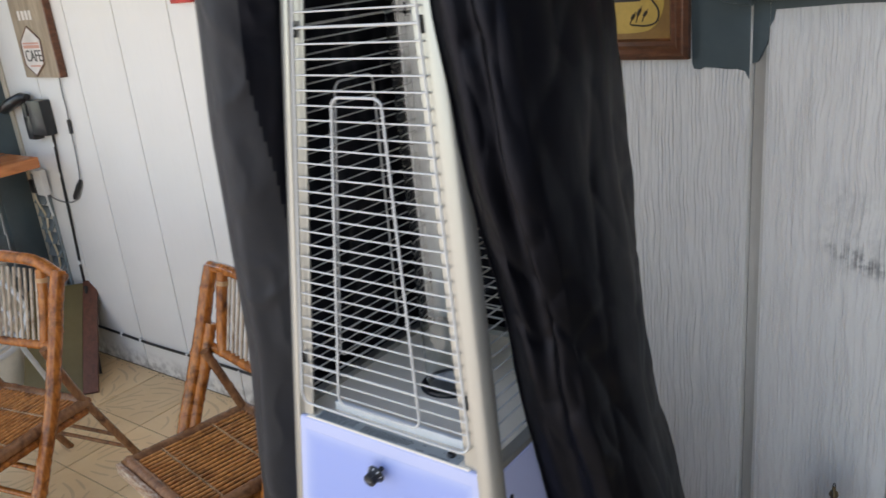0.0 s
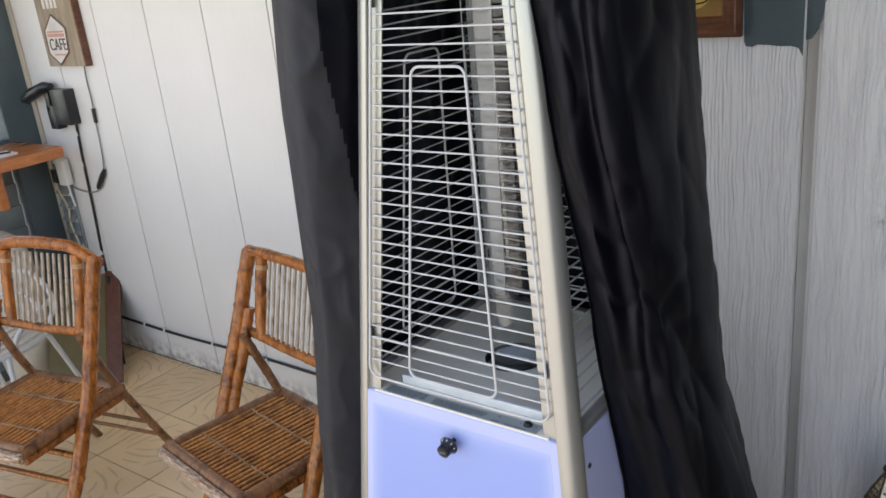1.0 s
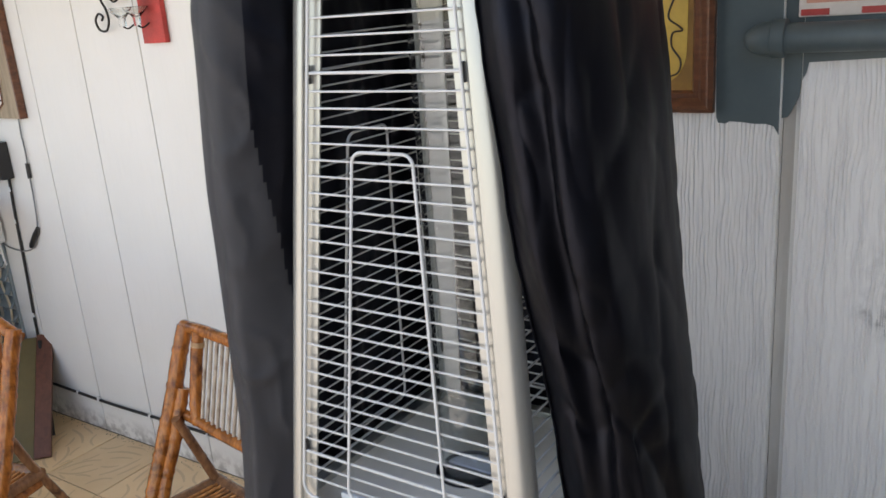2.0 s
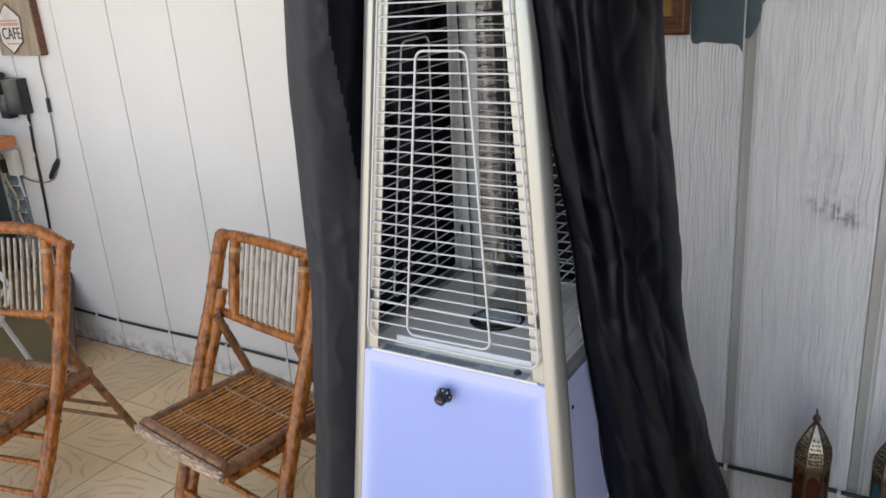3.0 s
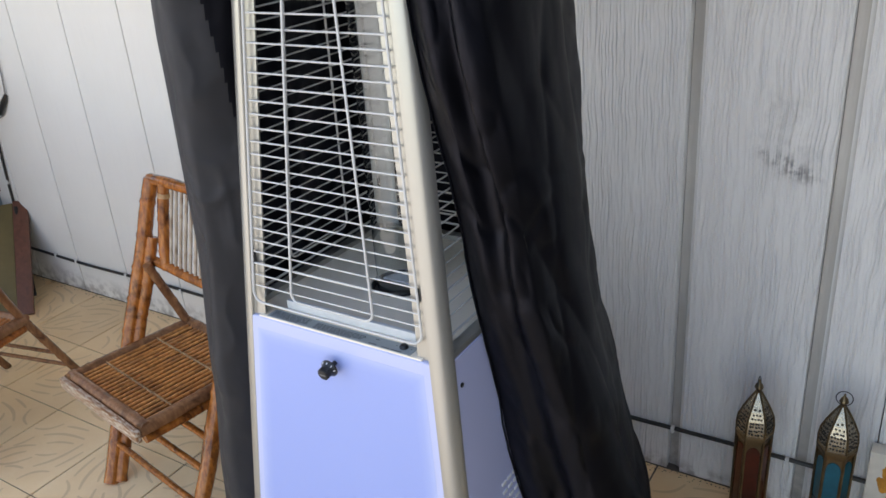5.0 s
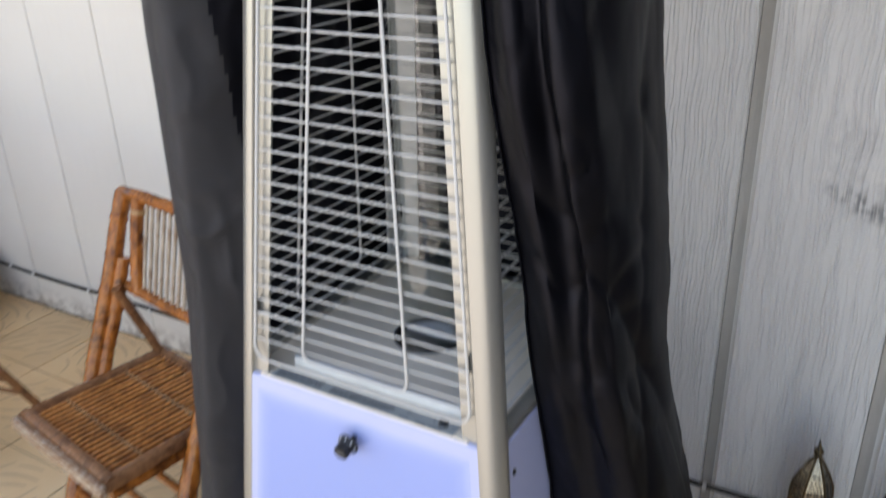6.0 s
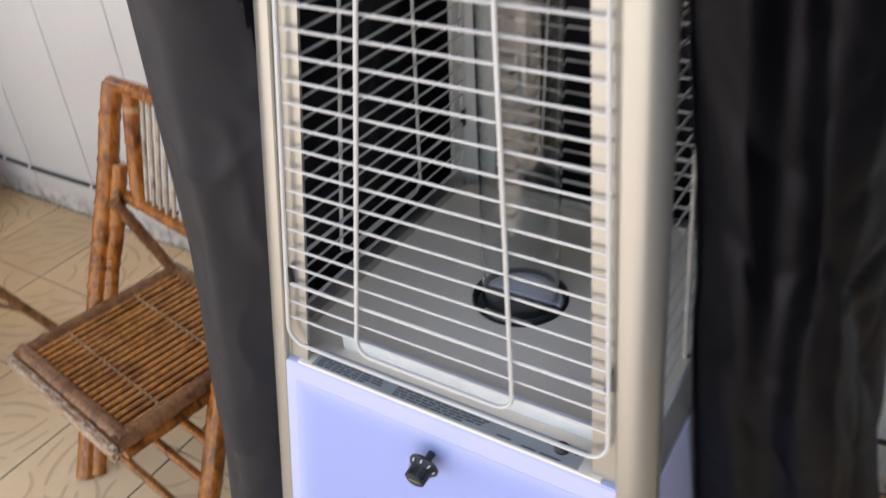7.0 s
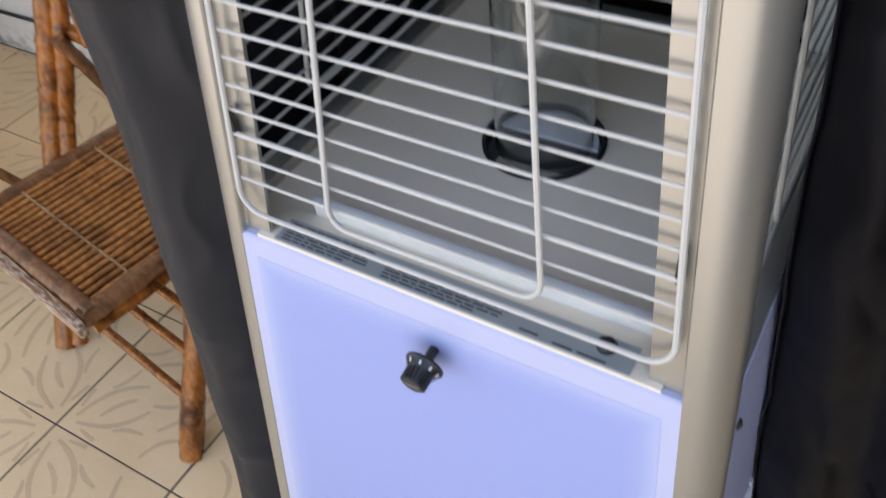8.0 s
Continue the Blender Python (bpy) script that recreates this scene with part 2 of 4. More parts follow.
def worn_material():
    """Brown varnish rubbed through to pale fibre in long scuffs."""
    m, nt, b = shader("worn_pale_edge")
    v = coords(nt, (30, 140, 140))
    scuff = noise_tex(nt, v, 1.0, 5, 0.6, 0.4)
    col = mix(nt, ramp(nt, scuff, (0.44, 0), (0.64, 1)), (0.26, 0.12, 0.055), (0.62, 0.53, 0.42))
    nt.links.new(col, b.inputs["Base Color"])
    b.inputs["Roughness"].default_value = 0.3
    bump(nt, b, scuff, 0.4, 0.002)
    return m


WORN = worn_material()
TEAL = plain("dark_teal_paint", (0.075, 0.105, 0.115), 0.42, vary=0.10, scale=25, bumps=0.15)
FRAMEWOOD = wood_material("brown_frame_wood", (0.20, 0.075, 0.035), (0.08, 0.028, 0.014), 0.35, (20, 20, 60))
ART = plain("yellow_print", (0.62, 0.40, 0.08), 0.45, vary=0.15, scale=30)
ARTEDGE = plain("scorched_print_edge", (0.30, 0.15, 0.03), 0.45, vary=0.2, scale=40)
INK = plain("dark_ink", (0.035, 0.025, 0.02), 0.5)
REDINK = plain("brown_red_ink", (0.22, 0.05, 0.03), 0.5)
SIGNWOOD = wood_material("weathered_sign_board", (0.42, 0.33, 0.23), (0.24, 0.18, 0.12), 0.65, (60, 60, 5))
SIGNWHITE = plain("chalky_white_sign", (0.72, 0.66, 0.60), 0.6, scale=40)
SIGNBLUE = plain("navy_sign_paint", (0.04, 0.05, 0.12), 0.5)
SALMON = plain("salmon_print", (0.62, 0.30, 0.22), 0.5)
RED = plain("red_painted_wood", (0.55, 0.05, 0.04), 0.5, vary=0.25, scale=50)
IRON = plain("black_wrought_iron", (0.03, 0.028, 0.026), 0.5, metal=0.6)
CABLE = plain("black_cable", (0.02, 0.02, 0.02), 0.45)
GREYCABLE = plain("grey_cord", (0.22, 0.22, 0.22), 0.5)
CREAMCABLE = plain("cream_cord", (0.62, 0.52, 0.36), 0.6)
CLIPWHITE = plain("white_clip_plastic", (0.78, 0.78, 0.76), 0.4)
SHELFWOOD = wood_material("orange_varnished_pine", (0.62, 0.22, 0.07), (0.40, 0.12, 0.035), 0.25, (30, 4, 30))
BRASS = plain("tarnished_brass", (0.20, 0.14, 0.075), 0.32, metal=0.85, vary=0.25, scale=60, bumps=0.3)
BRASSHOLE = plain("pierced_dark", (0.02, 0.016, 0.012), 0.7)
BRIGHTMETAL = plain("pierced_tin", (0.40, 0.35, 0.27), 0.26, metal=0.9, vary=0.25, scale=80, bumps=0.3)
ORANGEGLASS = plain("amber_lantern_glass", (0.075, 0.010, 0.003), 0.14, vary=0.3, scale=40, spec=0.3)
TEALGLASS = plain("turquoise_lantern_glass", (0.004, 0.10, 0.14), 0.12, vary=0.3, scale=40, spec=0.35)
TIN = plain("cream_tin", (0.68, 0.62, 0.52), 0.4)
FLOWERPRINT = plain("orange_flower_print", (0.62, 0.26, 0.03), 0.45, vary=0.3, scale=60)
BOARDFACE = plain("olive_board_face", (0.15, 0.115, 0.045), 0.55, scale=12)
BOARDEDGE = wood_material("red_brown_board_edge", (0.17, 0.065, 0.04), (0.10, 0.04, 0.025), 0.5)
WHITEMETAL = plain("white_tube_metal", (0.62, 0.63, 0.62), 0.35)
WINDOWGLASS = glass_material("window_glass", (0.9, 0.97, 0.96))
LOUVRE = plain("grey_louvre_paint", (0.24, 0.28, 0.29), 0.22)
BEIGETRIM = plain("beige_trim_paint", (0.52, 0.46, 0.36), 0.5)
DUST = plain("dark_floor_dust", (0.20, 0.16, 0.12), 0.95, vary=0.3, scale=60)


# ---- mesh helpers ----
def finish(bm, name, mats, smooth):
    me = bpy.data.meshes.new(name)
    bmesh.ops.recalc_face_normals(bm, faces=bm.faces)
    bm.to_mesh(me)
    bm.free()
    for mt in mats if isinstance(mats, (list, tuple)) else [mats]:
        me.materials.append(mt)
    if smooth:
        for p in me.polygons:
            p.use_smooth = True
        me.set_sharp_from_angle(angle=radians(38))
    return me


def part(name, bm, material, parent=None, label="", smooth=True, m=None):
    me = finish(bm, name, material, smooth)
    ob = new(name, me)
    if parent is not None:
        ob.parent = parent
    if m is not None:
        ob.matrix_basis = m
    if label:
        tagged(ob, label)
    return ob


def share(name, mesh, parent, m):
    ob = new(name, mesh)
    ob.parent = parent
    ob.matrix_basis = m
    return ob


def thing(name, x=0, y=0, z=0, label="", category="", group="", kind="", rz=0):
    ob = new(name)
    ob.matrix_basis = pose(x, y, z, 0, 0, rz)
    return tagged(ob, label, category, group, kind)


def boxed(lo, hi, bevel=0.0, bm=None, mat=0):
    bm2 = bmesh.new()
    c = [(a + b) / 2 for a, b in zip(lo, hi)]
    d = [abs(b - a) for a, b in zip(lo, hi)]
    bmesh.ops.create_cube(bm2, size=1, matrix=Matrix.LocRotScale(c, None, d))
    if bevel:
        bmesh.ops.bevel(bm2, geom=bm2.edges[:], offset=bevel, segments=2, affect="EDGES", profile=0.6)
    for f in bm2.faces:
        f.material_index = mat
    return merge(bm, bm2)


def merge(bm, other):
    if bm is None:
        return other
    me = bpy.data.meshes.new("join")
    other.to_mesh(me)
    other.free()
    bm.from_mesh(me)
    bpy.data.meshes.remove(me)
    return bm


def tube(points, radius, segs=8, closed=False, bm=None, mat=0, flat=1.0):
    """Sweeps a ring along points; radius may be a list, one for each point."""
    bm = bm or bmesh.new()
    p = [Vector(q) for q in points]
    n = len(p)
    rings = []
    side = None
    for i in range(n):
        if closed:
            d = p[(i + 1) % n] - p[i - 1]
        else:
            d = p[min(i + 1, n - 1)] - p[max(i - 1, 0)]
        d.normalize()
        if side is None:
            side = d.cross(Vector((0, 0, 1)) if abs(d.z) < 0.9 else Vector((1, 0, 0))).normalized()
        else:
            side = (side - d * side.dot(d)).normalized()
        up = d.cross(side)
        r = radius[i] if isinstance(radius, (list, tuple)) else radius
        rings.append([bm.verts.new(p[i] + (side * math.cos(a) + up * math.sin(a) * flat) * r) for a in (2 * math.pi * k / segs for k in range(segs))])
    for i in range(n if closed else n - 1):
        a, b = rings[i], rings[(i + 1) % n]
        for k in range(segs):
            f = bm.faces.new((a[k], a[(k + 1) % segs], b[(k + 1) % segs], b[k]))
            f.material_index = mat
    if not closed:
        for ring in (rings[0], rings[-1]):
            f = bm.faces.new(ring)
            f.material_index = mat
    return bm


def arc(points, steps=6):
    """A smooth curve through points."""
    p = [Vector(q) for q in points]
    p = [2 * p[0] - p[1], *p, 2 * p[-1] - p[-2]]
    out = []
    for i in range(1, len(p) - 2):
        a, b, c, d = p[i - 1 : i + 3]
        for k in range(steps):
            t = k / steps
            out.append(0.5 * (2 * b + (c - a) * t + (2 * a - 5 * b + 4 * c - d) * t * t + (3 * b - a - 3 * c + d) * t**3))
    out.append(p[-2])
    return out


def lathe(profile, segs=24, bm=None, mat=0, centre=(0, 0, 0), caps=True):
    bm = bm or bmesh.new()
    rings = []
    for r, z in profile:
        rings.append([bm.verts.new((centre[0] + r * math.cos(2 * math.pi * k / segs), centre[1] + r * math.sin(2 * math.pi * k / segs), centre[2] + z)) for k in range(segs)])
    for a, b in zip(rings, rings[1:]):
        for k in range(segs):
            bm.faces.new((a[k], a[(k + 1) % segs], b[(k + 1) % segs], b[k])).material_index = mat
    for ring, (r, _) in ((rings[0], profile[0]), (rings[-1], profile[-1])):
        if r > 0.0005 and caps:
            bm.faces.new(ring).material_index = mat
    return bm


def prism(outline, y0, y1, bm=None, mat=0):
    """An outline of (x, z) given thickness from y0 to y1."""
    bm = bm or bmesh.new()
    a = [bm.verts.new((x, y0, z)) for x, z in outline]
    b = [bm.verts.new((x, y1, z)) for x, z in outline]
    n = len(a)
    bm.faces.new(a).material_index = mat
    bm.faces.new(b[::-1]).material_index = mat
    for k in range(n):
        bm.faces.new((a[k], b[k], b[(k + 1) % n], a[(k + 1) % n])).material_index = mat
    return bm


# ---- the porch ----
WALL = 2.856
PITCH = 0.3625
GROOVES = [0.022 + PITCH * k for k in range(-10, 8)]
WEST = -3.62

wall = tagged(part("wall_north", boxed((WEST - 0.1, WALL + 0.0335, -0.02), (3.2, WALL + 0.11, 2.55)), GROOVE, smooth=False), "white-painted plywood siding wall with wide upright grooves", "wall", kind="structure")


def board(x0, x1, tongue=True, narrow=False, lap=0.0008):
    """A siding board in plan, with a rebate on its left that ends in a thin bright arris."""
    plan = [(x0 + 0.0445, 0.0), (x0 + 0.0430, -0.0022), (x0 + 0.0405, -0.0022), (x0 + 0.0390, 0.0010), (x0 + 0.0370, 0.0100), (x0 + 0.0335, 0.0170), (x0 + 0.0270, 0.0220), (x0 + 0.0180, 0.0250), (x0 + 0.0010, 0.0262), (x0 + 0.0005, 0.0320)] if tongue else [(x0 + 0.002, 0.0), (x0, 0.002)]
    if narrow:
        plan = [(x0 + 0.0070, 0.0), (x0 + 0.0060, 0.0010), (x0 + 0.0055, 0.0150), (x0, 0.0155)]
    x1 -= 0.0 if narrow else lap
    plan += [(x0, 0.0330), (x1, 0.0330), (x1, 0.0030), (x1 - 0.0008, 0.0008), (x1 - 0.003, 0.0)]
    bm = bmesh.new()
    rings = [[bm.verts.new((x, y, z)) for x, y in plan] for z in (0.003, 2.55)]
    n = len(plan)
    for k in range(n):
        f = bm.faces.new((rings[0][k], rings[0][(k + 1) % n], rings[1][(k + 1) % n], rings[1][k]))
        # faces from k = 6 take the paint that carries the groove's shade
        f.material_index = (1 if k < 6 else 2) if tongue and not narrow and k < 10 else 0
    bm.faces.new(rings[0])
    bm.faces.new(rings[1])
    return bm


board_mesh = finish(board(-0.020, PITCH - 0.0205), "board", [SIDING, RABBET, DUSTSHADE], True)
narrow_mesh = finish(board(-0.020, PITCH - 0.0205, narrow=True), "board", SMOOTH, True)
seam = 0.557
for k, g in enumerate(GROOVES[:-1]):
    if k == 11:
        part("board", board(g - 0.020, seam - 0.0015, lap=0.0), [SIDING, RABBET, DUSTSHADE], wall, m=pose(0, WALL, 0))
        part("board", board(seam + 0.0015, g + PITCH - 0.0205, False), SIDING, wall, m=pose(0, WALL, 0))
    else:
        share("board", board_mesh if g > -1.3 else narrow_mesh, wall, pose(g, WALL, 0))

# beyond the window an unseen stretch is added to block western light
west = tagged(part("wall_west", boxed((WEST - 0.1, 0.2, -0.02), (WEST, 2.15, 1.02)), SIDING, smooth=False), "white-painted siding wall under a window", "wall", kind="structure")
part("upper_wall", boxed((WEST - 0.1, 0.2, 2.1), (WEST, WALL + 0.015, 2.55)), SIDING, west, smooth=False)
part("end_wall", boxed((WEST - 0.1, 0.2, 1.02), (WEST, 1.6, 2.1)), SIDING, west, smooth=False)
# out of view: depth limits the sky light, warm colour bounces onto the wall
tagged(part("ceiling", boxed((WEST - 0.1, 1.55, 2.55), (3.2, WALL + 0.11, 2.62)), CEILING, smooth=False), "unseen porch ceiling added to shape the light", "ceiling", kind="structure")
tagged(part("ground", boxed((-60, -80, -0.30), (60, 60, -0.12)), SOIL, smooth=False), "pale paved yard beyond the porch", "ground", kind="structure")
floor = tagged(part("floor", boxed((WEST - 0.1, 0.42, -0.12), (3.2, WALL + 0.10, -0.004)), GROUT, smooth=False), "cream glazed floor tiles with leaf relief and dark joints", "floor", kind="structure")

# added out of view to keep light from the east off the scene
tagged(part("wall_east", boxed((1.75, -0.15, -0.02), (1.85, WALL - 0.001, 2.549)), EASTBLOCK, smooth=False), "unseen dark wall added to block light from the east", "wall", kind="structure")

# corner trim, teal window post and louvres
tagged(part("trim", boxed((WEST + 0.002, WALL - 0.014, 0.0), (WEST + 0.075, WALL - 0.002, 2.55), 0.003), BEIGETRIM), "narrow beige corner trim board", "trim", kind="structure")
window = tagged(thing("window_1", WEST, 2.4, 0.0), "teal-framed jalousie window beside the corner", "window", kind="structure")
part("window_frame", boxed((-0.08, 0.29, 0.0), (0.045, 0.445, 2.1), 0.006), TEAL, window)
part("window_frame", boxed((-0.08, -0.80, 1.96), (0.045, 0.288, 2.1), 0.006), TEAL, window)
part("window_frame", boxed((-0.08, -0.80, 1.02), (0.045, 0.288, 1.12), 0.006), TEAL, window)
part("window_frame", boxed((-0.08, -0.20, 1.122), (0.03, -0.13, 1.958), 0.006), TEAL, window)
part("pane", boxed((-0.045, -0.128, 1.122), (-0.039, 0.288, 1.958)), WINDOWGLASS, window, smooth=False).visible_shadow = False
part("pane", boxed((-0.045, -0.798, 1.122), (-0.039, -0.202, 1.958)), WINDOWGLASS, window, smooth=False).visible_shadow = False
slat_mesh = finish(boxed((-0.006, -0.24, -0.058), (0.006, 0.24, 0.058), 0.002), "louvre", LOUVRE, True)
for k in range(9):
    share("louvre", slat_mesh, window, pose(-0.02, 0.045, 0.06 + 0.112 * k, 0, 9, 0))
vent = tagged(thing("louvre_panel", WEST + 0.125, WALL, 0.16), "grey louvred panel low on the wall corner", "vent")
part("frame", boxed((-0.048, -0.016, 0.0), (-0.036, -0.001, 0.80), 0.002), LOUVRE, vent)
part("frame", boxed((0.072, -0.016, 0.0), (0.084, -0.001, 0.80), 0.002), LOUVRE, vent)
small_slat = finish(boxed((-0.034, -0.004, -0.03), (0.070, 0.004, 0.03), 0.0015), "slat", LOUVRE, True)
for k in range(11):
    share("slat", small_slat, vent, pose(0, -0.016, 0.05 + 0.07 * k, -35, 0, 0))


# ---- patio heater ----
CX, CY = -0.338, 2.052


def half(z):
    return 0.2415 - 0.088 * (z - 1.0)


heater = thing("patio_heater", CX, CY, 0, "tall pyramid patio heater with wire guards, glass tube and lilac-white panels", "patio heater")


def corner_post(sx, sy):
    """A rounded angle section, leaning inwards as it rises."""
    prof = [(0.060, 0.010), (0.060, 0.006), (0.034, 0.006), (0.0325, 0.0045), (0.0325, -0.001), (0.031, -0.0028)]
    prof += [(0.027 - 0.030 * math.sin(a), 0.027 - 0.030 * math.cos(a)) for a in (math.pi / 2 * k / 9 for k in range(10))]
    prof += [(-0.003, 0.029), (0.003, 0.029), (0.006, 0.010)]
    bm = bmesh.new()
    rings = []
    for z in (0.03, 0.5, 1.0, 1.5, 1.98):
        h = half(z)
        rings.append([bm.verts.new((sx * (h - u), sy * (h - v), z)) for u, v in prof])
    for a, b in zip(rings, rings[1:]):
        for k in range(len(prof)):
            bm.faces.new((a[k], a[(k + 1) % len(prof)], b[(k + 1) % len(prof)], b[k]))
    for r in (rings[0], rings[-1]):
        bm.faces.new(r)
    ob = part("corner_post", bm, PEARL if sy < 0 else INNERPAINT, heater, "champagne enamel post" if sy < 0 else "grey enamel back post")
    for z in (1.075, 1.105) if sy > 0 else ():
        rivet = lathe([(0.0045, 0), (0.0045, 0.0015), (0.002, 0.003), (0.0, 0.0032)], 10)
        h = half(z)
        part("rivet", rivet, STEEL, ob, m=Matrix.Translation((sx * (h - 0.030), sy * (h - 0.0040), z)) @ pose(0, 0, 0, 90, 0, 0))
    return ob


for sx in (-1, 1):
    for sy in (-1, 1):
        corner_post(sx, sy)


def face(turn):
    """From a face's own plane (u across, w out of the face, z up) to the heater."""
    return pose(0, 0, 0, 0, 0, turn)


def on_face(u, z, out=0.0):
    return Vector((u, -half(z) - out, z))


BOTTOM, TOP = 0.996, 1.93


def rung(k):
    """Height of the guard's k-th wire: they stand a little closer near the tray."""
    return 1.006 + 0.0238 * k + 0.0000428 * k * k


wire_mesh = finish(tube([(-0.5, 0, 0), (0.5, 0, 0)], 0.00145, 8), "wire", WIREPAINT, True)


def guard(turn):
    g = new("wire_guard")
    g.parent = heater
    g.matrix_basis = face(turn) @ Matrix.Translation((0, 0.0 if turn % 180 == 0 else 0.017, 0))
    inset = 0.0415 if turn % 180 == 0 else 0.024
    lo, hi = half(BOTTOM) - inset, half(TOP) - inset
    r = 0.022
    pts = []
    for cx, cz, a0 in ((lo - r, BOTTOM + r, 270), (hi - r, TOP - r, 0), (-hi + r, TOP - r, 90), (-lo + r, BOTTOM + r, 180)):
        for k in range(6):
            a = radians(a0 + 18 * k)
            pts.append(on_face(cx + r * math.cos(a), cz + r * math.sin(a), 0.0035))
    part("guard_rim", tube(pts, 0.0026, 8, True), WIREPAINT, g)
    k = 1
    while rung(k) < TOP - 0.02:
        z = rung(k)
        wdt = 2 * (half(z) - inset) + 0.004
        thick = 1.0 if k not in (3, 28) else 1.5
        c = on_face(0, z + random.uniform(-0.0008, 0.0008), 0.0005)
        share("wire", wire_mesh, g, Matrix.LocRotScale(c, Euler((0, random.uniform(-0.002, 0.002), 0)), (wdt, thick, thick * 1.15)))
        k += 1
    # upright hoop laid over the wires
    z0, z1, x0, x1, r = 1.018, 1.592, 0.097, 0.056, 0.018
    hp = []
    for cx, cz, a0 in ((x0 - r, z0 + r, 270), (x1 - r, z1 - r, 0), (-x1 + r, z1 - r, 90), (-x0 + r, z0 + r, 180)):
        for k in range(6):
            a = radians(a0 + 18 * k)
            hp.append(on_face(cx + r * math.cos(a), cz + r * math.sin(a), 0.0065))
    part("hoop", tube(hp, 0.0025, 8, True), WIREPAINT, g)
    for z in (1.706, 1.090):
        for s in (-1, 1):
            wdt = half(z) - inset
            part("hook", boxed((s * wdt - 0.0025, -half(z) - 0.003, z - 0.016), (s * wdt + 0.0025, -half(z) + 0.004, z + 0.012), 0.001), BLACKPLASTIC, g, "dark hook slot")
    return g


for turn in (0, 90, 180, 270):
    guard(turn)

# lower cabinet: four panels hung between the posts
CAB = 0.962
for turn in (0, 90, 180, 270):
    bm = bmesh.new()
    ring = []
    for z, out in ((0.06, 0.002), (CAB - 0.002, 0.002), (CAB, 0.0), (CAB, -0.014), (0.06, -0.014)):
        ring.append([(-1, z, out), (1, z, out)])
    vs = []
    for a, b in ring:
        row = []
        for s, z, out in (a, b):
            row.append(bm.verts.new(on_face(s * (half(z) - 0.0285), z, out)))
        vs.append(row)
    for k in range(len(vs)):
        a, b = vs[k], vs[(k + 1) % len(vs)]
        bm.faces.new((a[0], a[1], b[1], b[0]))
    bm.faces.new([v[0] for v in vs])
    bm.faces.new([v[1] for v in vs][::-1])
    panel = part("cabinet_panel", bm, PANEL, heater, "glossy lilac-white panel", m=face(turn))
    if turn == 0:
        sheet = bmesh.new()
        quad = [sheet.verts.new(on_face(s * (half(z) - 0.046), z, 0.0023)) for s, z in ((-1, 0.09), (1, 0.09), (1, CAB - 0.026), (-1, CAB - 0.026))]
        under = [sheet.verts.new(v.co + Vector((0, 0.0002, 0))) for v in quad]
        sheet.faces.new(quad)
        sheet.faces.new(under[::-1])
        for k in range(4):
            sheet.faces.new((quad[k], under[k], under[(k + 1) % 4], quad[(k + 1) % 4]))
        part("protective_film", sheet, FILM, panel, "blue protective film", smooth=False)
    if turn == 90:
        for row in range(4):
            for col in range(6):
                u, z = -0.115 + 0.022 * col, 0.560 + 0.020 * row
                part("vent_slot", boxed((u - 0.008, -half(z) - 0.0050, z - 0.0035), (u + 0.008, -half(z) - 0.001, z + 0.0035), 0.0015), CLIPWHITE, panel)
        part("screw", lathe([(0.005, 0), (0.005, 0.002), (0.0, 0.004)], 10), BLACKPLASTIC, panel, m=Matrix.Translation(on_face(-0.205, 0.905, 0.002)) @ pose(0, 0, 0, 90, 0, 0))

# tray with a round hole
h = half(CAB) - 0.012
R, N, HX, HY = 0.064, 48, -0.012, -0.006
bm = bmesh.new()
inner, outer, low = [], [], []
for k in range(N):
    a = 2 * math.pi * (k + 0.5) / N
    c, s = math.cos(a), math.sin(a)
    q = h / max(abs(c), abs(s))
    inner.append(bm.verts.new((HX + R * c, HY + R * s, 0.963)))
    outer.append(bm.verts.new((q * c, q * s, 0.963)))
    low.append(bm.verts.new((HX + (R - 0.002) * c, HY + (R - 0.002) * s, 0.953)))
for k in range(N):
    j = (k + 1) % N
    bm.faces.new((inner[k], inner[j], outer[j], outer[k]))
    bm.faces.new((low[k], low[j], inner[j], inner[k]))
part("tray", bm, TRAYPAINT, heater, "grey-beige enamelled tray with a round opening")
part("burner_cup", lathe([(0.061, 0.953), (0.060, 0.915), (0.045, 0.905), (0.0, 0.905)], 32, caps=False), STEEL, heater, "dark steel cup below the tube", m=pose(HX, HY, 0))
part("burner_ring", lathe([(0.0635, 0.951), (0.0635, 0.9645), (0.060, 0.9655), (0.058, 0.951), (0.0635, 0.951)], 40, caps=False), BLACKPLASTIC, heater, "dark ring round the opening", m=pose(HX, HY, 0))
plate = bmesh.new()
for z0, q0, q1 in ((0.9615, 0.16, math.pi - 0.16),):
    rim_pts = [(0.055 * math.cos(q0 + (q1 - q0) * k / 16), 0.055 * math.sin(q0 + (q1 - q0) * k / 16)) for k in range(17)]
    up = [plate.verts.new((px, py, z0)) for px, py in rim_pts]
    dn = [plate.verts.new((px, py, z0 - 0.004)) for px, py in rim_pts]
    plate.faces.new(up)
    plate.faces.new(dn[::-1])
    for k in range(17):
        plate.faces.new((up[k], dn[k], dn[(k + 1) % 17], up[(k + 1) % 17]))
part("burner_plate", plate, PLATE, heater, "film-covered half plate in the opening", smooth=False, m=pose(HX, HY, 0))
part("burner_step", boxed((-0.045, -0.044, 0.915), (0.045, -0.016, 0.940), 0.003), TRAYPAINT, heater, m=pose(HX, HY, 0))
lipz = half(CAB)
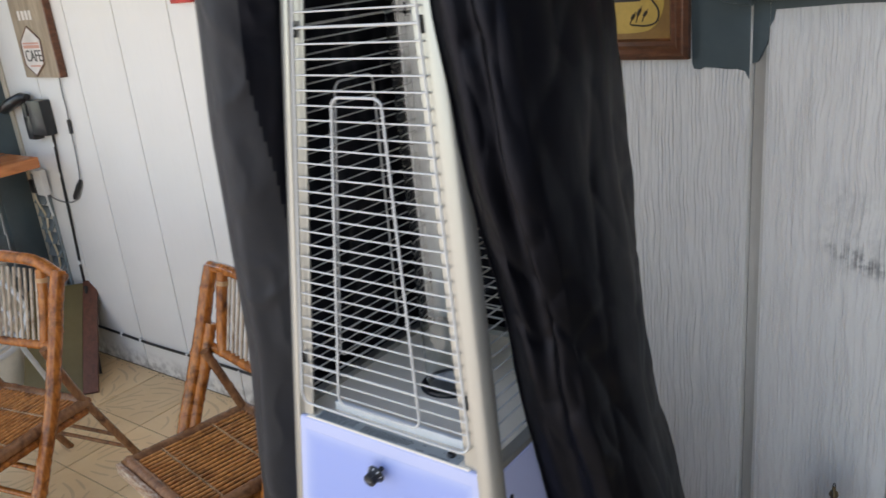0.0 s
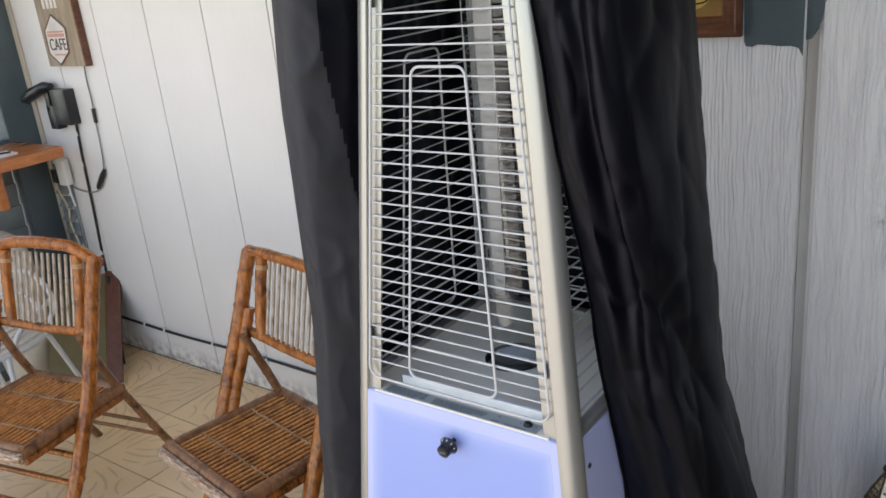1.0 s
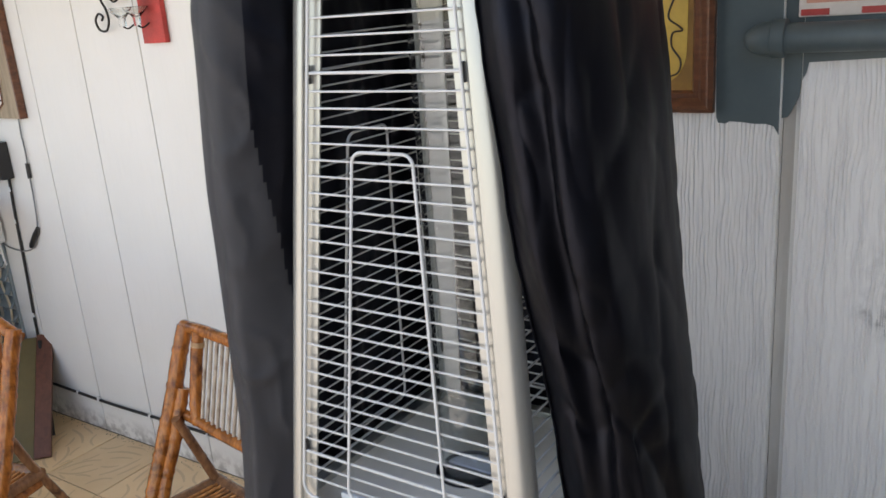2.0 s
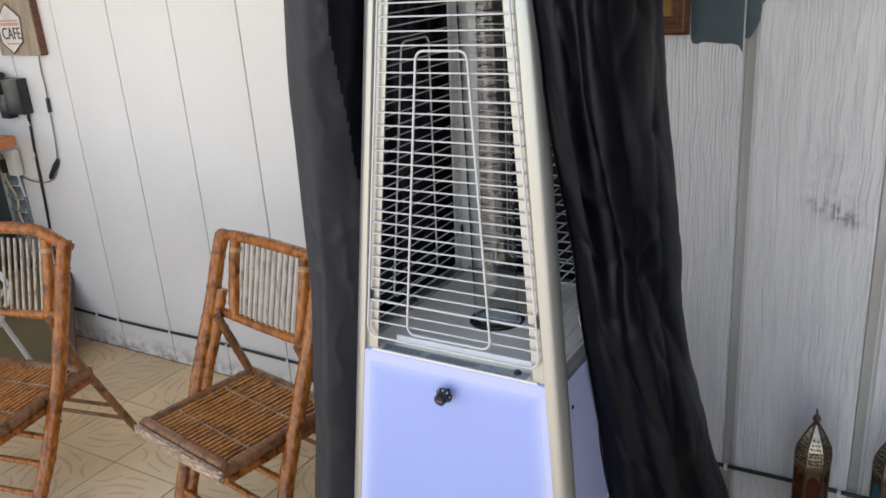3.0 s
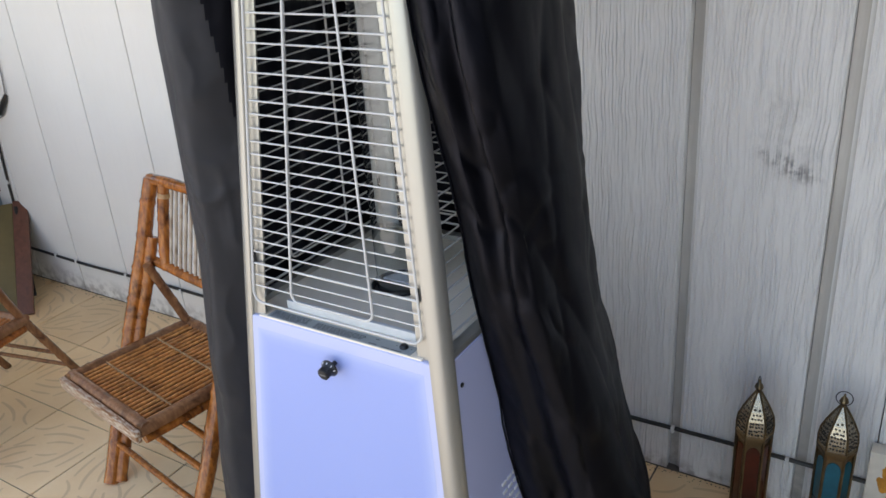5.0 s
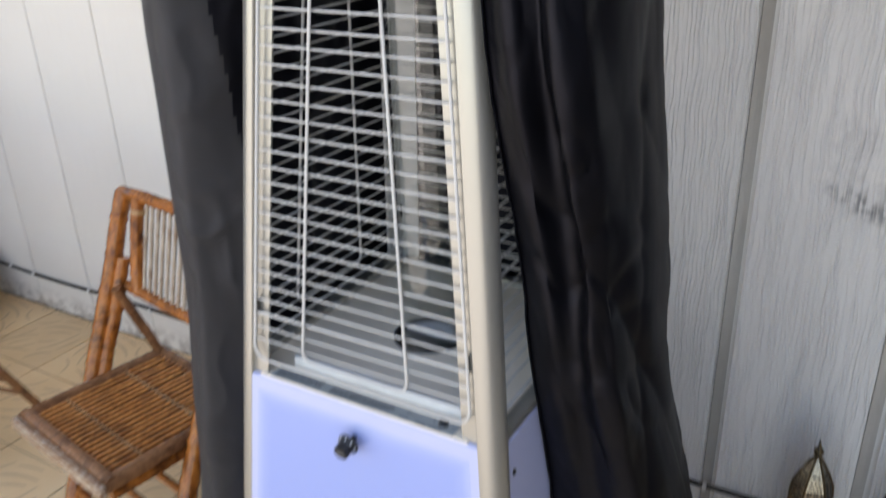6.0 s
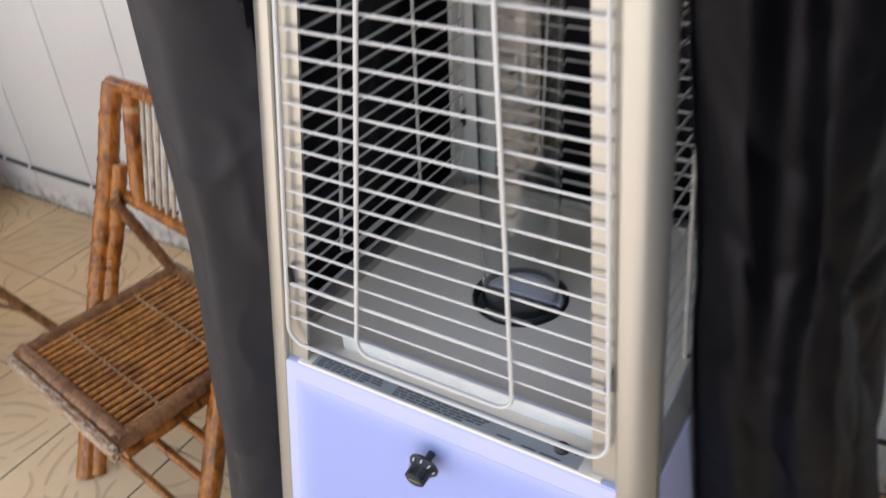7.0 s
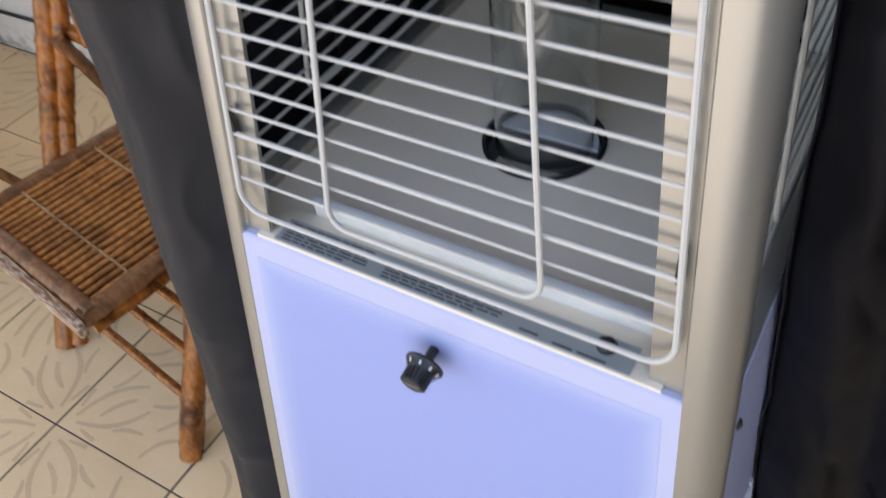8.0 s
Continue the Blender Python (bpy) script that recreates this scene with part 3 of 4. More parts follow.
for turn in (90, 180, 270):
    part("sill", boxed((-half(CAB) + 0.027, -half(CAB) - 0.001, CAB + 0.001), (half(CAB) - 0.027, -half(CAB) + 0.022, CAB + 0.0145), 0.002), PEARL, heater, m=face(turn))
part("tray_lip", boxed((-0.160, -lipz + 0.046, 0.9635), (0.174, -lipz + 0.055, 0.983), 0.0015), CLIPWHITE, heater, "folded white tray lip")
part("front_ledge", boxed((-0.196, -lipz - 0.000, 0.955), (0.196, -lipz + 0.046, 0.9655), 0.001), TRAYPAINT, heater)
label = part("warning_label", boxed((-0.176, -lipz + 0.0014, 0.9656), (0.170, -lipz + 0.030, 0.9666)), LABELGREY, heater, "grey-blue warning label with rows of tiny print", smooth=False)
for u0, u1, rows in ((-0.170, -0.078, 6), (-0.060, 0.060, 5)):
    for r in range(rows):
        v = -lipz + 0.0055 + 0.0040 * r
        u = u0
        while u < u1 - 0.006 - (0.02 if r == 0 else 0.0):
            wide = random.uniform(0.005, 0.016)
            part("print_bar", boxed((u, v - 0.0009, 0.9666), (min(u + wide, u1), v + 0.0009, 0.9669)), LABELINK, label, smooth=False)
            u += wide + 0.0022
for u0, u1, v in ((0.075, 0.092, 0.006), (0.080, 0.088, 0.022), (0.105, 0.122, 0.0045), (0.126, 0.150, 0.0045), (0.128, 0.131, 0.020), (0.160, 0.163, 0.020)):
    part("print_bar", boxed((u0, -lipz + v - 0.001, 0.9666), (u1, -lipz + v + 0.001, 0.9669)), LABELINK, label, smooth=False)
part("igniter_button", lathe([(0.0085, 0), (0.0085, 0.003), (0.006, 0.006), (0.0, 0.0065)], 18), BLACKPLASTIC, heater, "black igniter button", m=pose(0.145, -lipz + 0.020, 0.9666))
part("ledge_screw", lathe([(0.004, 0), (0.004, 0.0015), (0.0, 0.003)], 10), STEEL, heater, m=pose(0.186, -lipz + 0.018, 0.9655))

# control knob
ky = -half(0.905) - 0.002
knob = part("control_knob", lathe([(0.0190, 0.018), (0.0215, 0.019), (0.0215, 0.0215), (0.0140, 0.0300), (0.0128, 0.043), (0.0116, 0.0448), (0.0, 0.045)], 28), BLACKPLASTIC, heater, "black ribbed control knob with white dial marks", m=Matrix.Translation((-0.003, ky, 0.909)) @ pose(0, 0, 0, 90 + 8, 0, 0) @ Matrix.Diagonal((0.86, 0.86, 0.9, 1)))
part("shaft", lathe([(0.0055, 0.0), (0.0055, 0.019)], 12), BLACKPLASTIC, knob)
for k in range(18):
    part("rib", boxed((0.0122, -0.0012, 0.0290), (0.0146, 0.0012, 0.0435), 0.0004), BLACKPLASTIC, knob, m=pose(0, 0, 0, 0, 0, 20 * k))
for k in range(9):
    part("dial_mark", boxed((0.0012, -0.0010, -0.0022), (0.0019, 0.0010, 0.0022)), WHITEMARK, knob, smooth=False, m=pose(0, 0, 0, 0, 0, 36 * k + 10) @ Matrix.Translation((0.0183, 0, 0.0258)) @ pose(0, 0, 0, 0, -31, 0))
part("print_bar", boxed((-0.0080, -0.0016, 0.0449), (0.0080, 0.0016, 0.0453)), GREYCABLE, knob, smooth=False, m=pose(0, 0, 0, 0, 0, 0))

# quartz tube and the head above
tube_glass = lathe([(0.050, 0.962), (0.050, 1.94), (0.0486, 1.94), (0.0486, 0.962), (0.050, 0.962)], 40, caps=False)
part("glass_tube", tube_glass, TUBEGLASS, heater, "clear upright glass tube", m=pose(HX, HY, 0)).visible_shadow = False
part("tube_collar", lathe([(0.058, 1.925), (0.062, 1.95), (0.040, 1.955), (0.040, 1.925), (0.058, 1.925)], 32, caps=False), STEEL, heater)
hh = half(1.98) + 0.01
part("head_plate", boxed((-hh, -hh, 1.955), (hh, hh, 2.01), 0.006), PEARL, heater)
part("base_plinth", boxed((-half(0.05) - 0.012, -half(0.05) - 0.012, 0.0), (half(0.05) + 0.012, half(0.05) + 0.012, 0.055), 0.008), BLACKPLASTIC, heater)


# ---- black cover, opened at the front like a curtain ----
def lerp_table(z, table):
    for (z0, *a), (z1, *b) in zip(table, table[1:]):
        if z <= z1:
            k = max(0, (z - z0) / (z1 - z0))
            k = k * k * (3 - 2 * k) * 0.5 + k * 0.5
            return [p + (q - p) * k for p, q in zip(a, b)]
    return list(table[-1][1:])


LEFT_EDGE = [(0.0, -0.83, 1.80), (0.45, -0.780, 1.82), (0.75, -0.735, 1.82), (1.1, -0.700, 1.825), (1.5, -0.690, 1.825), (1.8, -0.668, 1.83), (2.1, -0.58, 1.85)]
RIGHT_EDGE = [(0.0, 0.02, 2.10), (0.4, -0.038, 2.02), (0.75, -0.072, 1.965), (1.15, -0.098, 1.905), (1.55, -0.130, 1.845), (1.75, -0.140, 1.822), (2.1, -0.16, 1.81)]
RIGHT_OUT = [(0.0, 0.33, 2.12), (0.3, 0.26, 2.08), (0.5, 0.20, 2.06), (0.75, 0.130, 2.05), (0.95, 0.088, 2.03), (1.1, 0.068, 2.02), (1.6, 0.026, 2.02), (2.1, -0.035, 2.05)]


def cover_section(z):
    hx = half(z)
    lx, ly = lerp_table(z, LEFT_EDGE)
    rx, ry = lerp_table(z, RIGHT_EDGE)
    ox, oy = lerp_table(z, RIGHT_OUT)
    deep = 0.020 + 0.016 * noise.noise((z * 1.7, 3.0, 5.0))
    left, right, back = CX - hx - 0.022, CX + hx + 0.02, CY + hx + 0.06
    return [(lx, ly, 0), (lx * 0.78 + left * 0.22, ly - 0.010, 0), (lx * 0.45 + left * 0.55, ly - 0.016, 0), (left - 0.010, ly + 0.060, 0), (left, ly + 0.17, 0), (left - 0.03, CY + 0.12, 0), (left - 0.005, back - 0.03, 0),
            (CX, back, 0), (right - 0.02, back - 0.01, 0), ((right + ox) / 2, (back + oy) / 2 + 0.07, 0), (ox - 0.016, oy + 0.08, 0), (ox, oy + 0.01, 0), (ox * 0.96 + rx * 0.04, oy * 0.50 + ry * 0.50, 0), (ox * 0.86 + rx * 0.14, oy * 0.10 + ry * 0.90 - 0.006, 0), (ox * 0.80 + rx * 0.20, ry - 0.014, 0), (ox * 0.64 + rx * 0.36, ry - 0.010 - deep, 0), (ox * 0.47 + rx * 0.53, ry - 0.014 + deep * 0.5, 0),
            (ox * 0.28 + rx * 0.72, ry - 0.012 - deep * 0.6, 0), (rx, ry, 0)]


def crest(p):
    """Sharp creases between slack hollows."""
    return (1 - 2.2 * abs(noise.noise(p))) ** 3 - 0.3


def cover_mesh():
    bm = bmesh.new()
    rows = []
    zs = [0.012 + (2.05 - 0.012) * k / 210 for k in range(211)]
    for z in zs:
        pts = arc(cover_section(z), 19)
        n = len(pts)
        row = []
        run = [0.0]
        outer = Vector((*lerp_table(z, RIGHT_OUT), 0))
        for p, q in zip(pts[::-1], pts[-2::-1]):
            run.append(run[-1] + (q - p).length)
        run.reverse()
        for i, p in enumerate(pts):
            w = run[i]
            a, b = pts[max(0, i - 1)], pts[min(n - 1, i + 1)]
            d = (b - a).normalized()
            out = Vector((d.y, -d.x, 0))
            u = i / (n - 1)
            edge = min(1.0, u / 0.08, (1 - u) / 0.05)
            calm = 0.60 if u < 0.34 else 1.0
            fold = 0.006 * calm * noise.noise((w * 5, z * 0.9, 3.1)) + 0.015 * calm * crest((w * 5.2 + z * 0.8, z * 0.55, 7.7))
            fold += 0.005 * calm * crest((w * 6 - z * 2.0, z * 1.5 + w * 2, 1.3)) + 0.0042 * crest((w * 8 + z * 5.0, z * 5.5 - w * 4, 8.3)) + 0.003 * crest((w * 15 - z * 4, z * 13 + w * 3, 4.4)) * max(0.0, noise.noise((w * 3, z * 3, 2.2)) + 0.3)
            fold += 0.012 * calm * (noise.voronoi(Vector((w * 6.0 + z * 0.8, z * 2.6 - w * 1.5, 2.0)))[0][0] - 0.35) + 0.006 * (noise.voronoi(Vector((w * 13.0 - z * 2.0, z * 6.5 + w * 3.0, 5.0)))[0][0] - 0.35)
            # a stitched seam puckers the cloth a little above the tray
            pucker = 0.004 * math.exp(-((z - 1.22 - 0.03 * math.sin(u * 40)) / 0.014) ** 2) * (1 + noise.noise((u * 30, 4, 4)))
            low = max(0.0, 0.35 - z) / 0.35
            corner = 1 - 0.75 * math.exp(-((math.hypot(p.x - outer.x, p.y - outer.y) / 0.05) ** 2))
            q = p + out * ((fold + pucker) * (0.02 + 0.98 * edge) * (1 + 1.2 * low) * corner)
            # keep clear of the heater's body
            hx = half(z) + 0.006
            if abs(q.x - CX) < hx and abs(q.y - CY) < hx:
                if abs(q.y - CY) > abs(q.x - CX):
                    q.y = CY + math.copysign(hx, q.y - CY)
                else:
                    q.x = CX + math.copysign(hx, q.x - CX)
            q.z = z + 0.006 * noise.noise((u * 12, z * 2, 9)) * (z > 0.05)
            row.append(bm.verts.new(q))
        rows.append(row)
    for z, a, b in zip(zs, rows, rows[1:]):
        # lining narrows higher up: the fold's shade drawn as a switch to black
        turned = int(62 - 15 * min(1.0, max(0.0, (z - 1.2) / 0.45)))
        for k in range(len(a) - 1):
            bm.faces.new((a[k], a[k + 1], b[k + 1], b[k])).material_index = int(k < turned)
    top = rows[-1]
    peak = bm.verts.new((CX, CY, 2.16))
    for k in range(len(top) - 1):
        bm.faces.new((top[k], top[k + 1], peak))
    bmesh.ops.solidify(bm, geom=bm.faces[:], thickness=0.0016)
    return bm


cover = tagged(part("heater_cover", cover_mesh(), [CLOTH, LINING]), "black nylon cover draped over the heater, unzipped open", "cover")
hem = [Vector((*lerp_table(z, RIGHT_EDGE), z)) + Vector((0.002, -0.003, 0)) for z in (0.03 + 1.95 * k / 60 for k in range(61))]
hem = [p + Vector((0.003 * noise.noise((p.z * 25, 1, 2)), 0.003 * noise.noise((p.z * 31, 5, 2)), 0)) for p in hem]
part("zip_hem", tube(hem, 0.0030, 8, flat=0.4), CLOTH, cover, "ribbed black zip edge")


# ---- bamboo folding chairs ----
def culm(points, radius, seed, bm=None, knots=0.11, mat=0):
    """A bamboo pole with swollen joints and a slight waver."""
    rnd = random.Random(seed)
    p = [Vector(q) for q in points]
    length = sum((b - a).length for a, b in zip(p, p[1:]))
    fine = arc(p, max(3, int(length / 0.012 / max(1, len(p) - 1))))
    at, phase = 0.0, rnd.uniform(0, knots)
    radii, out = [], []
    for i, q in enumerate(fine):
        if i:
            at += (fine[i] - fine[i - 1]).length
        d = ((at + phase) % knots) - knots / 2
        radii.append(radius * (1 + 0.09 * math.exp(-((d / 0.006) ** 2)) - 0.05 * math.exp(-(((abs(d) - 0.016) / 0.008) ** 2)) + 0.05 * noise.noise((at * 9, seed, 0))))
        out.append(q + Vector((noise.noise((at * 6, seed, 1)), noise.noise((at * 6, seed, 2)), 0)) * radius * 0.22)
    return tube(out, radii, 10, bm=bm, mat=mat)


def bamboo_chair(x, y, rz, label, rack=0.06, rear=0.36, bow=0.0):
    ch = thing("bamboo_folding_chair", x, y, 0, label, "chair", "bamboo folding chairs", rz=rz)
    W, SEAT = 0.257, 0.395
    for s in (-1, 1):
        top, foot = (s * W, 0.222, 0.915), (s * 0.245 + rack, -0.195, 0.0)
        mid = (s * (W + 0.004), 0.022, 0.41)
        part("upright_leg", culm([foot, mid, (s * W, 0.140, 0.70), top], 0.0250, 3 + s), BAMBOO, ch, "varnished bamboo leg with scorched joints")
        part("splint", culm([(s * 0.226 + rack, -0.170, 0.004), (s * (W - 0.020), 0.042, 0.41), (s * (W - 0.024), 0.105, 0.56), (s * (W - 0.026), 0.170, 0.735)], 0.0195, 13 + s), BAMBOO, ch)
        part("rear_leg", culm([(s * 0.212, 0.118, 0.66), (s * 0.214, 0.208, 0.42), (s * 0.214, rear, 0.0)], 0.0155, 23 + s), SEATWOOD, ch)
        part("back_post", culm([(s * 0.168, 0.162, 0.650), (s * 0.180, 0.185, 0.76), (s * 0.176, 0.219, 0.914)], 0.0190, 33 + s), BAMBOO, ch)
        part("lashing", tube([(s * 0.177, 0.2095, 0.868), (s * 0.177, 0.2115, 0.876), (s * 0.1765, 0.2130, 0.884)], [0.0205, 0.0212, 0.0205], 12), BINDING, ch)
        part("pivot_bolt", lathe([(0.008, -0.006), (0.008, 0.004), (0.0, 0.006)], 10), IRON, ch, m=Matrix.Translation((s * 0.226, 0.118, 0.60)) @ pose(0, 0, 0, 0, 90, 0))
    part("top_rail", culm([(-W - 0.012, 0.222, 0.912 - bow), (-0.17, 0.225, 0.918 + bow * 0.6), (-0.08, 0.226, 0.919 + bow), (0.08, 0.226, 0.919 + bow), (0.17, 0.225, 0.918 + bow * 0.6), (W + 0.012, 0.222, 0.912 - bow)], 0.0190 + bow * 0.12, 41, knots=0.15), BAMBOO, ch)
    part("lower_back_rail", culm([(-0.225, 0.155, 0.655), (-0.08, 0.162, 0.646), (0.08, 0.162, 0.646), (0.225, 0.155, 0.655)], 0.0165, 43, knots=0.13), BAMBOO, ch)
    for k in range(11):
        u = -0.140 + 0.028 * k
        part("spindle", culm([(u, 0.163, 0.652), (u * 1.02, 0.226, 0.910)], 0.0052, 60 + k, knots=0.2), SPINDLE, ch)
    # seat
    d0, d1, w = -0.215, 0.220, 0.226
    for s in (-1, 1):
        part("side_rail", culm([(s * (w - 0.012), d0, SEAT), (s * (w - 0.012), 0, SEAT + 0.002), (s * (w - 0.012), d1, SEAT)], 0.021, 50 + s, knots=0.16), SEATWOOD, ch)
        part("under_rail", culm([(s * (w - 0.008), d0 + 0.01, SEAT - 0.030), (s * (w - 0.008), d1 - 0.01, SEAT - 0.030)], 0.0155, 52 + s, knots=0.16), BAMBOO, ch)
    part("back_seat_rail", culm([(-w, d1, SEAT + 0.002), (w, d1, SEAT + 0.002)], 0.020, 54), SEATWOOD, ch)
    part("front_seat_rail", culm([(-w, d0 + 0.02, SEAT + 0.004), (w, d0 + 0.02, SEAT + 0.004)], 0.020, 55), SEATWOOD, ch)
    part("front_edge", boxed((-w - 0.006, d0 - 0.020, SEAT - 0.026), (w + 0.006, d0 - 0.002, SEAT + 0.012), 0.005), WORN, ch, "scuffed pale front edge")
    # added near-black sheet: puts the shade between the slats into colour
    part("seat_backing", boxed((-w + 0.02, d0 + 0.03, SEAT - 0.021), (w - 0.02, d1 - 0.015, SEAT - 0.016), 0.001), GAPSHADE, ch, "near-black sheet added as shade between the seat slats")
    for k in range(19):
        u = -w + 0.035 + (2 * w - 0.070) * k / 18
        part("seat_slat", culm([(u, d0 + 0.03, SEAT + 0.004), (u + random.uniform(-0.003, 0.003), d1 - 0.012, SEAT + 0.004)], 0.0063, 100 + k, knots=0.19), SLAT, ch)
    for v in (-0.095, 0.085):
        pts = [(-w + 0.03 + (2 * w - 0.06) * k / 44, v, SEAT + 0.0098 + 0.0024 * (-1) ** k) for k in range(45)]
        part("cane_binding", tube(pts, 0.0036, 6), BINDING, ch)
    for z, rr in ((0.285, 0.0110), (0.205, 0.0105), (0.115, 0.0105)):
        k = (0.41 - z) / 0.41
        yy, xx = 0.022 - 0.217 * k, rack * k
        part("rung", culm([(-0.25 + xx, yy, z), (0.25 + xx, yy, z)], rr, int(z * 1000), knots=0.3), BAMBOO, ch)
    for z in (0.11, 0.19):
        k = (0.42 - z) / 0.42
        yy = 0.208 + (rear - 0.208) * k
        part("rear_rung", culm([(-0.214, yy, z), (0.214, yy, z)], 0.008, 70 + int(z * 100), knots=0.3), SEATWOOD, ch)
    return ch


bamboo_chair(-1.365, 2.136, -10, "brown varnished bamboo folding chair beside the heater cover", rack=0.075)
bamboo_chair(-2.29, 1.88, 12, "brown bamboo folding chair standing before the leaning board", rack=0.0, rear=0.42, bow=0.028)


# ---- on the north wall, west part ----
sign = thing("cafe_sign", -3.168, WALL - 0.002, 1.449, "weathered wooden board sign with a white badge reading cafe", "sign")
part("board", boxed((-0.120, -0.028, 0.0), (0.176, -0.001, 0.86), 0.003), SIGNWOOD, sign)
part("edge_strip", boxed((0.178, -0.034, 0.0), (0.190, -0.001, 0.86), 0.002), FRAMEWOOD, sign)
hexa = [(0.002, 0.228), (-0.078, 0.160), (-0.082, 0.058), (-0.008, 0.010), (0.078, 0.064), (0.092, 0.168)]
badge = part("badge", prism(hexa, -0.034, -0.0285), SIGNWHITE, sign, "chalky white six-sided badge", smooth=False)
part("badge_outline", tube([(x, -0.0345, z) for x, z in hexa], 0.003, 6, True), FRAMEWOOD, badge)
part("print_bar", boxed((-0.062, -0.0355, 0.150), (0.072, -0.0343, 0.158)), SALMON, badge, smooth=False)
part("print_bar", boxed((-0.062, -0.0355, 0.132), (0.072, -0.0343, 0.146)), SALMON, badge, smooth=False)
part("print_bar", boxed((-0.040, -0.0355, 0.050), (0.048, -0.0343, 0.057)), SALMON, badge, smooth=False)
text = bpy.data.curves.new("lettering", "FONT")
text.body = "CAFE"
text.align_x, text.align_y = "CENTER", "CENTER"
text.size, text.extrude = 0.074, 0.0008
holder = new("lettering", text)
bpy.context.view_layer.update()
letters = bpy.data.meshes.new_from_object(holder.evaluated_get(bpy.context.evaluated_depsgraph_get()))
bpy.data.objects.remove(holder)
letters.materials.clear()
letters.materials.append(INK)
share("lettering", letters, badge, Matrix.Translation((0.006, -0.0352, 0.096)) @ pose(0, 0, 0, 90, 0, 0) @ Matrix.Diagonal((0.80, 1.0, 1, 1)))
part("blue_disc", lathe([(0.060, 0), (0.060, 0.004), (0.0, 0.0045)], 28), SIGNBLUE, sign, "navy disc with a pale rim", m=Matrix.Translation((0.0, -0.028, 0.415)) @ pose(0, 0, 0, 90, 0, 0))
part("disc_rim", tube([(0.062 * math.cos(a), -0.031, 0.415 + 0.062 * math.sin(a)) for a in (2 * math.pi * k / 32 for k in range(32))], 0.005, 6, True), SIGNWHITE, sign)
for k, wd in enumerate((0.018, 0.020, 0.020, 0.018)):
    part("print_bar", boxed((-0.055 + 0.032 * k, -0.0295, 0.255), (-0.055 + 0.032 * k + wd, -0.0284, 0.295)), SIGNWHITE, sign, smooth=False)

box_ob = thing("power_adapter", -3.262, WALL - 0.001, 1.180, "black plastic power box fixed to the wall", "power adapter")
part("body", boxed((-0.050, -0.055, 0.0), (0.074, -0.001, 0.165), 0.006), BLACKPLASTIC, box_ob)
part("plug", boxed((-0.118, -0.050, -0.025), (-0.054, -0.001, 0.090), 0.006), BLACKPLASTIC, box_ob)
lamp = thing("wall_spotlight", -3.395, WALL - 0.001, 1.30, "small black spotlight on a short arm", "wall lamp")
part("bracket", boxed((0.02, -0.05, -0.06), (0.058, -0.001, 0.03), 0.006), BLACKPLASTIC, lamp)
part("head", tube([(0.085, -0.040, 0.060), (0.04, -0.045, 0.056), (-0.06, -0.055, 0.026), (-0.125, -0.062, 0.0), (-0.132, -0.063, -0.003)], [0.018, 0.032, 0.036, 0.030, 0.022], 14, flat=0.8), BLACKPLASTIC, lamp)
part("lens", tube([(-0.131, -0.063, -0.0025), (-0.137, -0.064, -0.005)], 0.019, 14, flat=0.8), STEEL, lamp)


def cord(name, pts, r, mat, label, steps=8):
    return tagged(part(name, tube(arc(pts, steps), r, 8), mat), label, "cable")


cy = WALL - 0.0095
low_run = [(-3.30, cy, 0.172), (-3.1, cy, 0.166)]
low_run += [(x, cy, 0.165 + 0.004 * math.sin(x * 5)) for x in (-2.885, -2.7, -2.522, -2.34, -2.16, -1.8, -1.43, -1.07, -0.71, -0.345, -0.1, 0.02, 0.19, 0.345, 0.5, 0.63, 0.9)]
cord("power_cable", [(-3.225, cy, 1.182), (-3.245, cy, 1.0), (-3.262, cy, 0.75), (-3.285, cy, 0.5), (-3.295, cy, 0.28), (-3.30, cy, 0.19)] + low_run, 0.0065, CABLE, "black cable clipped along the wall near the floor")
cord("lead_wire", [(-3.04, cy, 1.455), (-3.048, cy, 1.38), (-3.046, cy, 1.30), (-3.055, cy, 1.22), (-3.06, cy, 1.12), (-3.075, cy, 1.0), (-3.10, cy, 0.93), (-3.15, cy, 0.865), (-3.25, cy, 0.838), (-3.38, cy, 0.85), (-3.47, cy, 0.90)], 0.0035, GREYCABLE, "thin grey lead looping below the sign")
tagged(part("inline_switch", tube([(-3.075, cy - 0.004, 0.965), (-3.10, cy - 0.004, 0.935), (-3.15, cy - 0.004, 0.88), (-3.165, cy - 0.004, 0.868)], [0.008, 0.014, 0.014, 0.008], 10), BLACKPLASTIC), "black inline switch on the thin lead", "switch")
tagged(part("inline_plug", tube([(-3.0495, cy - 0.002, 1.255), (-3.053, cy - 0.002, 1.19)], 0.0085, 10), BLACKPLASTIC), "small black plug joint on the lead", "plug")
cord("cream_cord", [(-3.50, cy - 0.03, 1.0), (-3.49, cy - 0.03, 0.85), (-3.455, cy - 0.02, 0.75), (-3.47, cy - 0.02, 0.66), (-3.44, cy - 0.02, 0.55), (-3.45, cy - 0.02, 0.45), (-3.43, cy - 0.02, 0.30), (-3.44, cy - 0.02, 0.02)], 0.0055, CREAMCABLE, "cream twisted cord hanging by the shelf")
strip = thing("power_tap", -3.40, WALL - 0.02, 0.93, "white multi-way tap hanging on cords", "power strip")
part("body", boxed((-0.035, -0.035, -0.06), (0.035, 0.005, 0.07), 0.010), CLIPWHITE, strip)
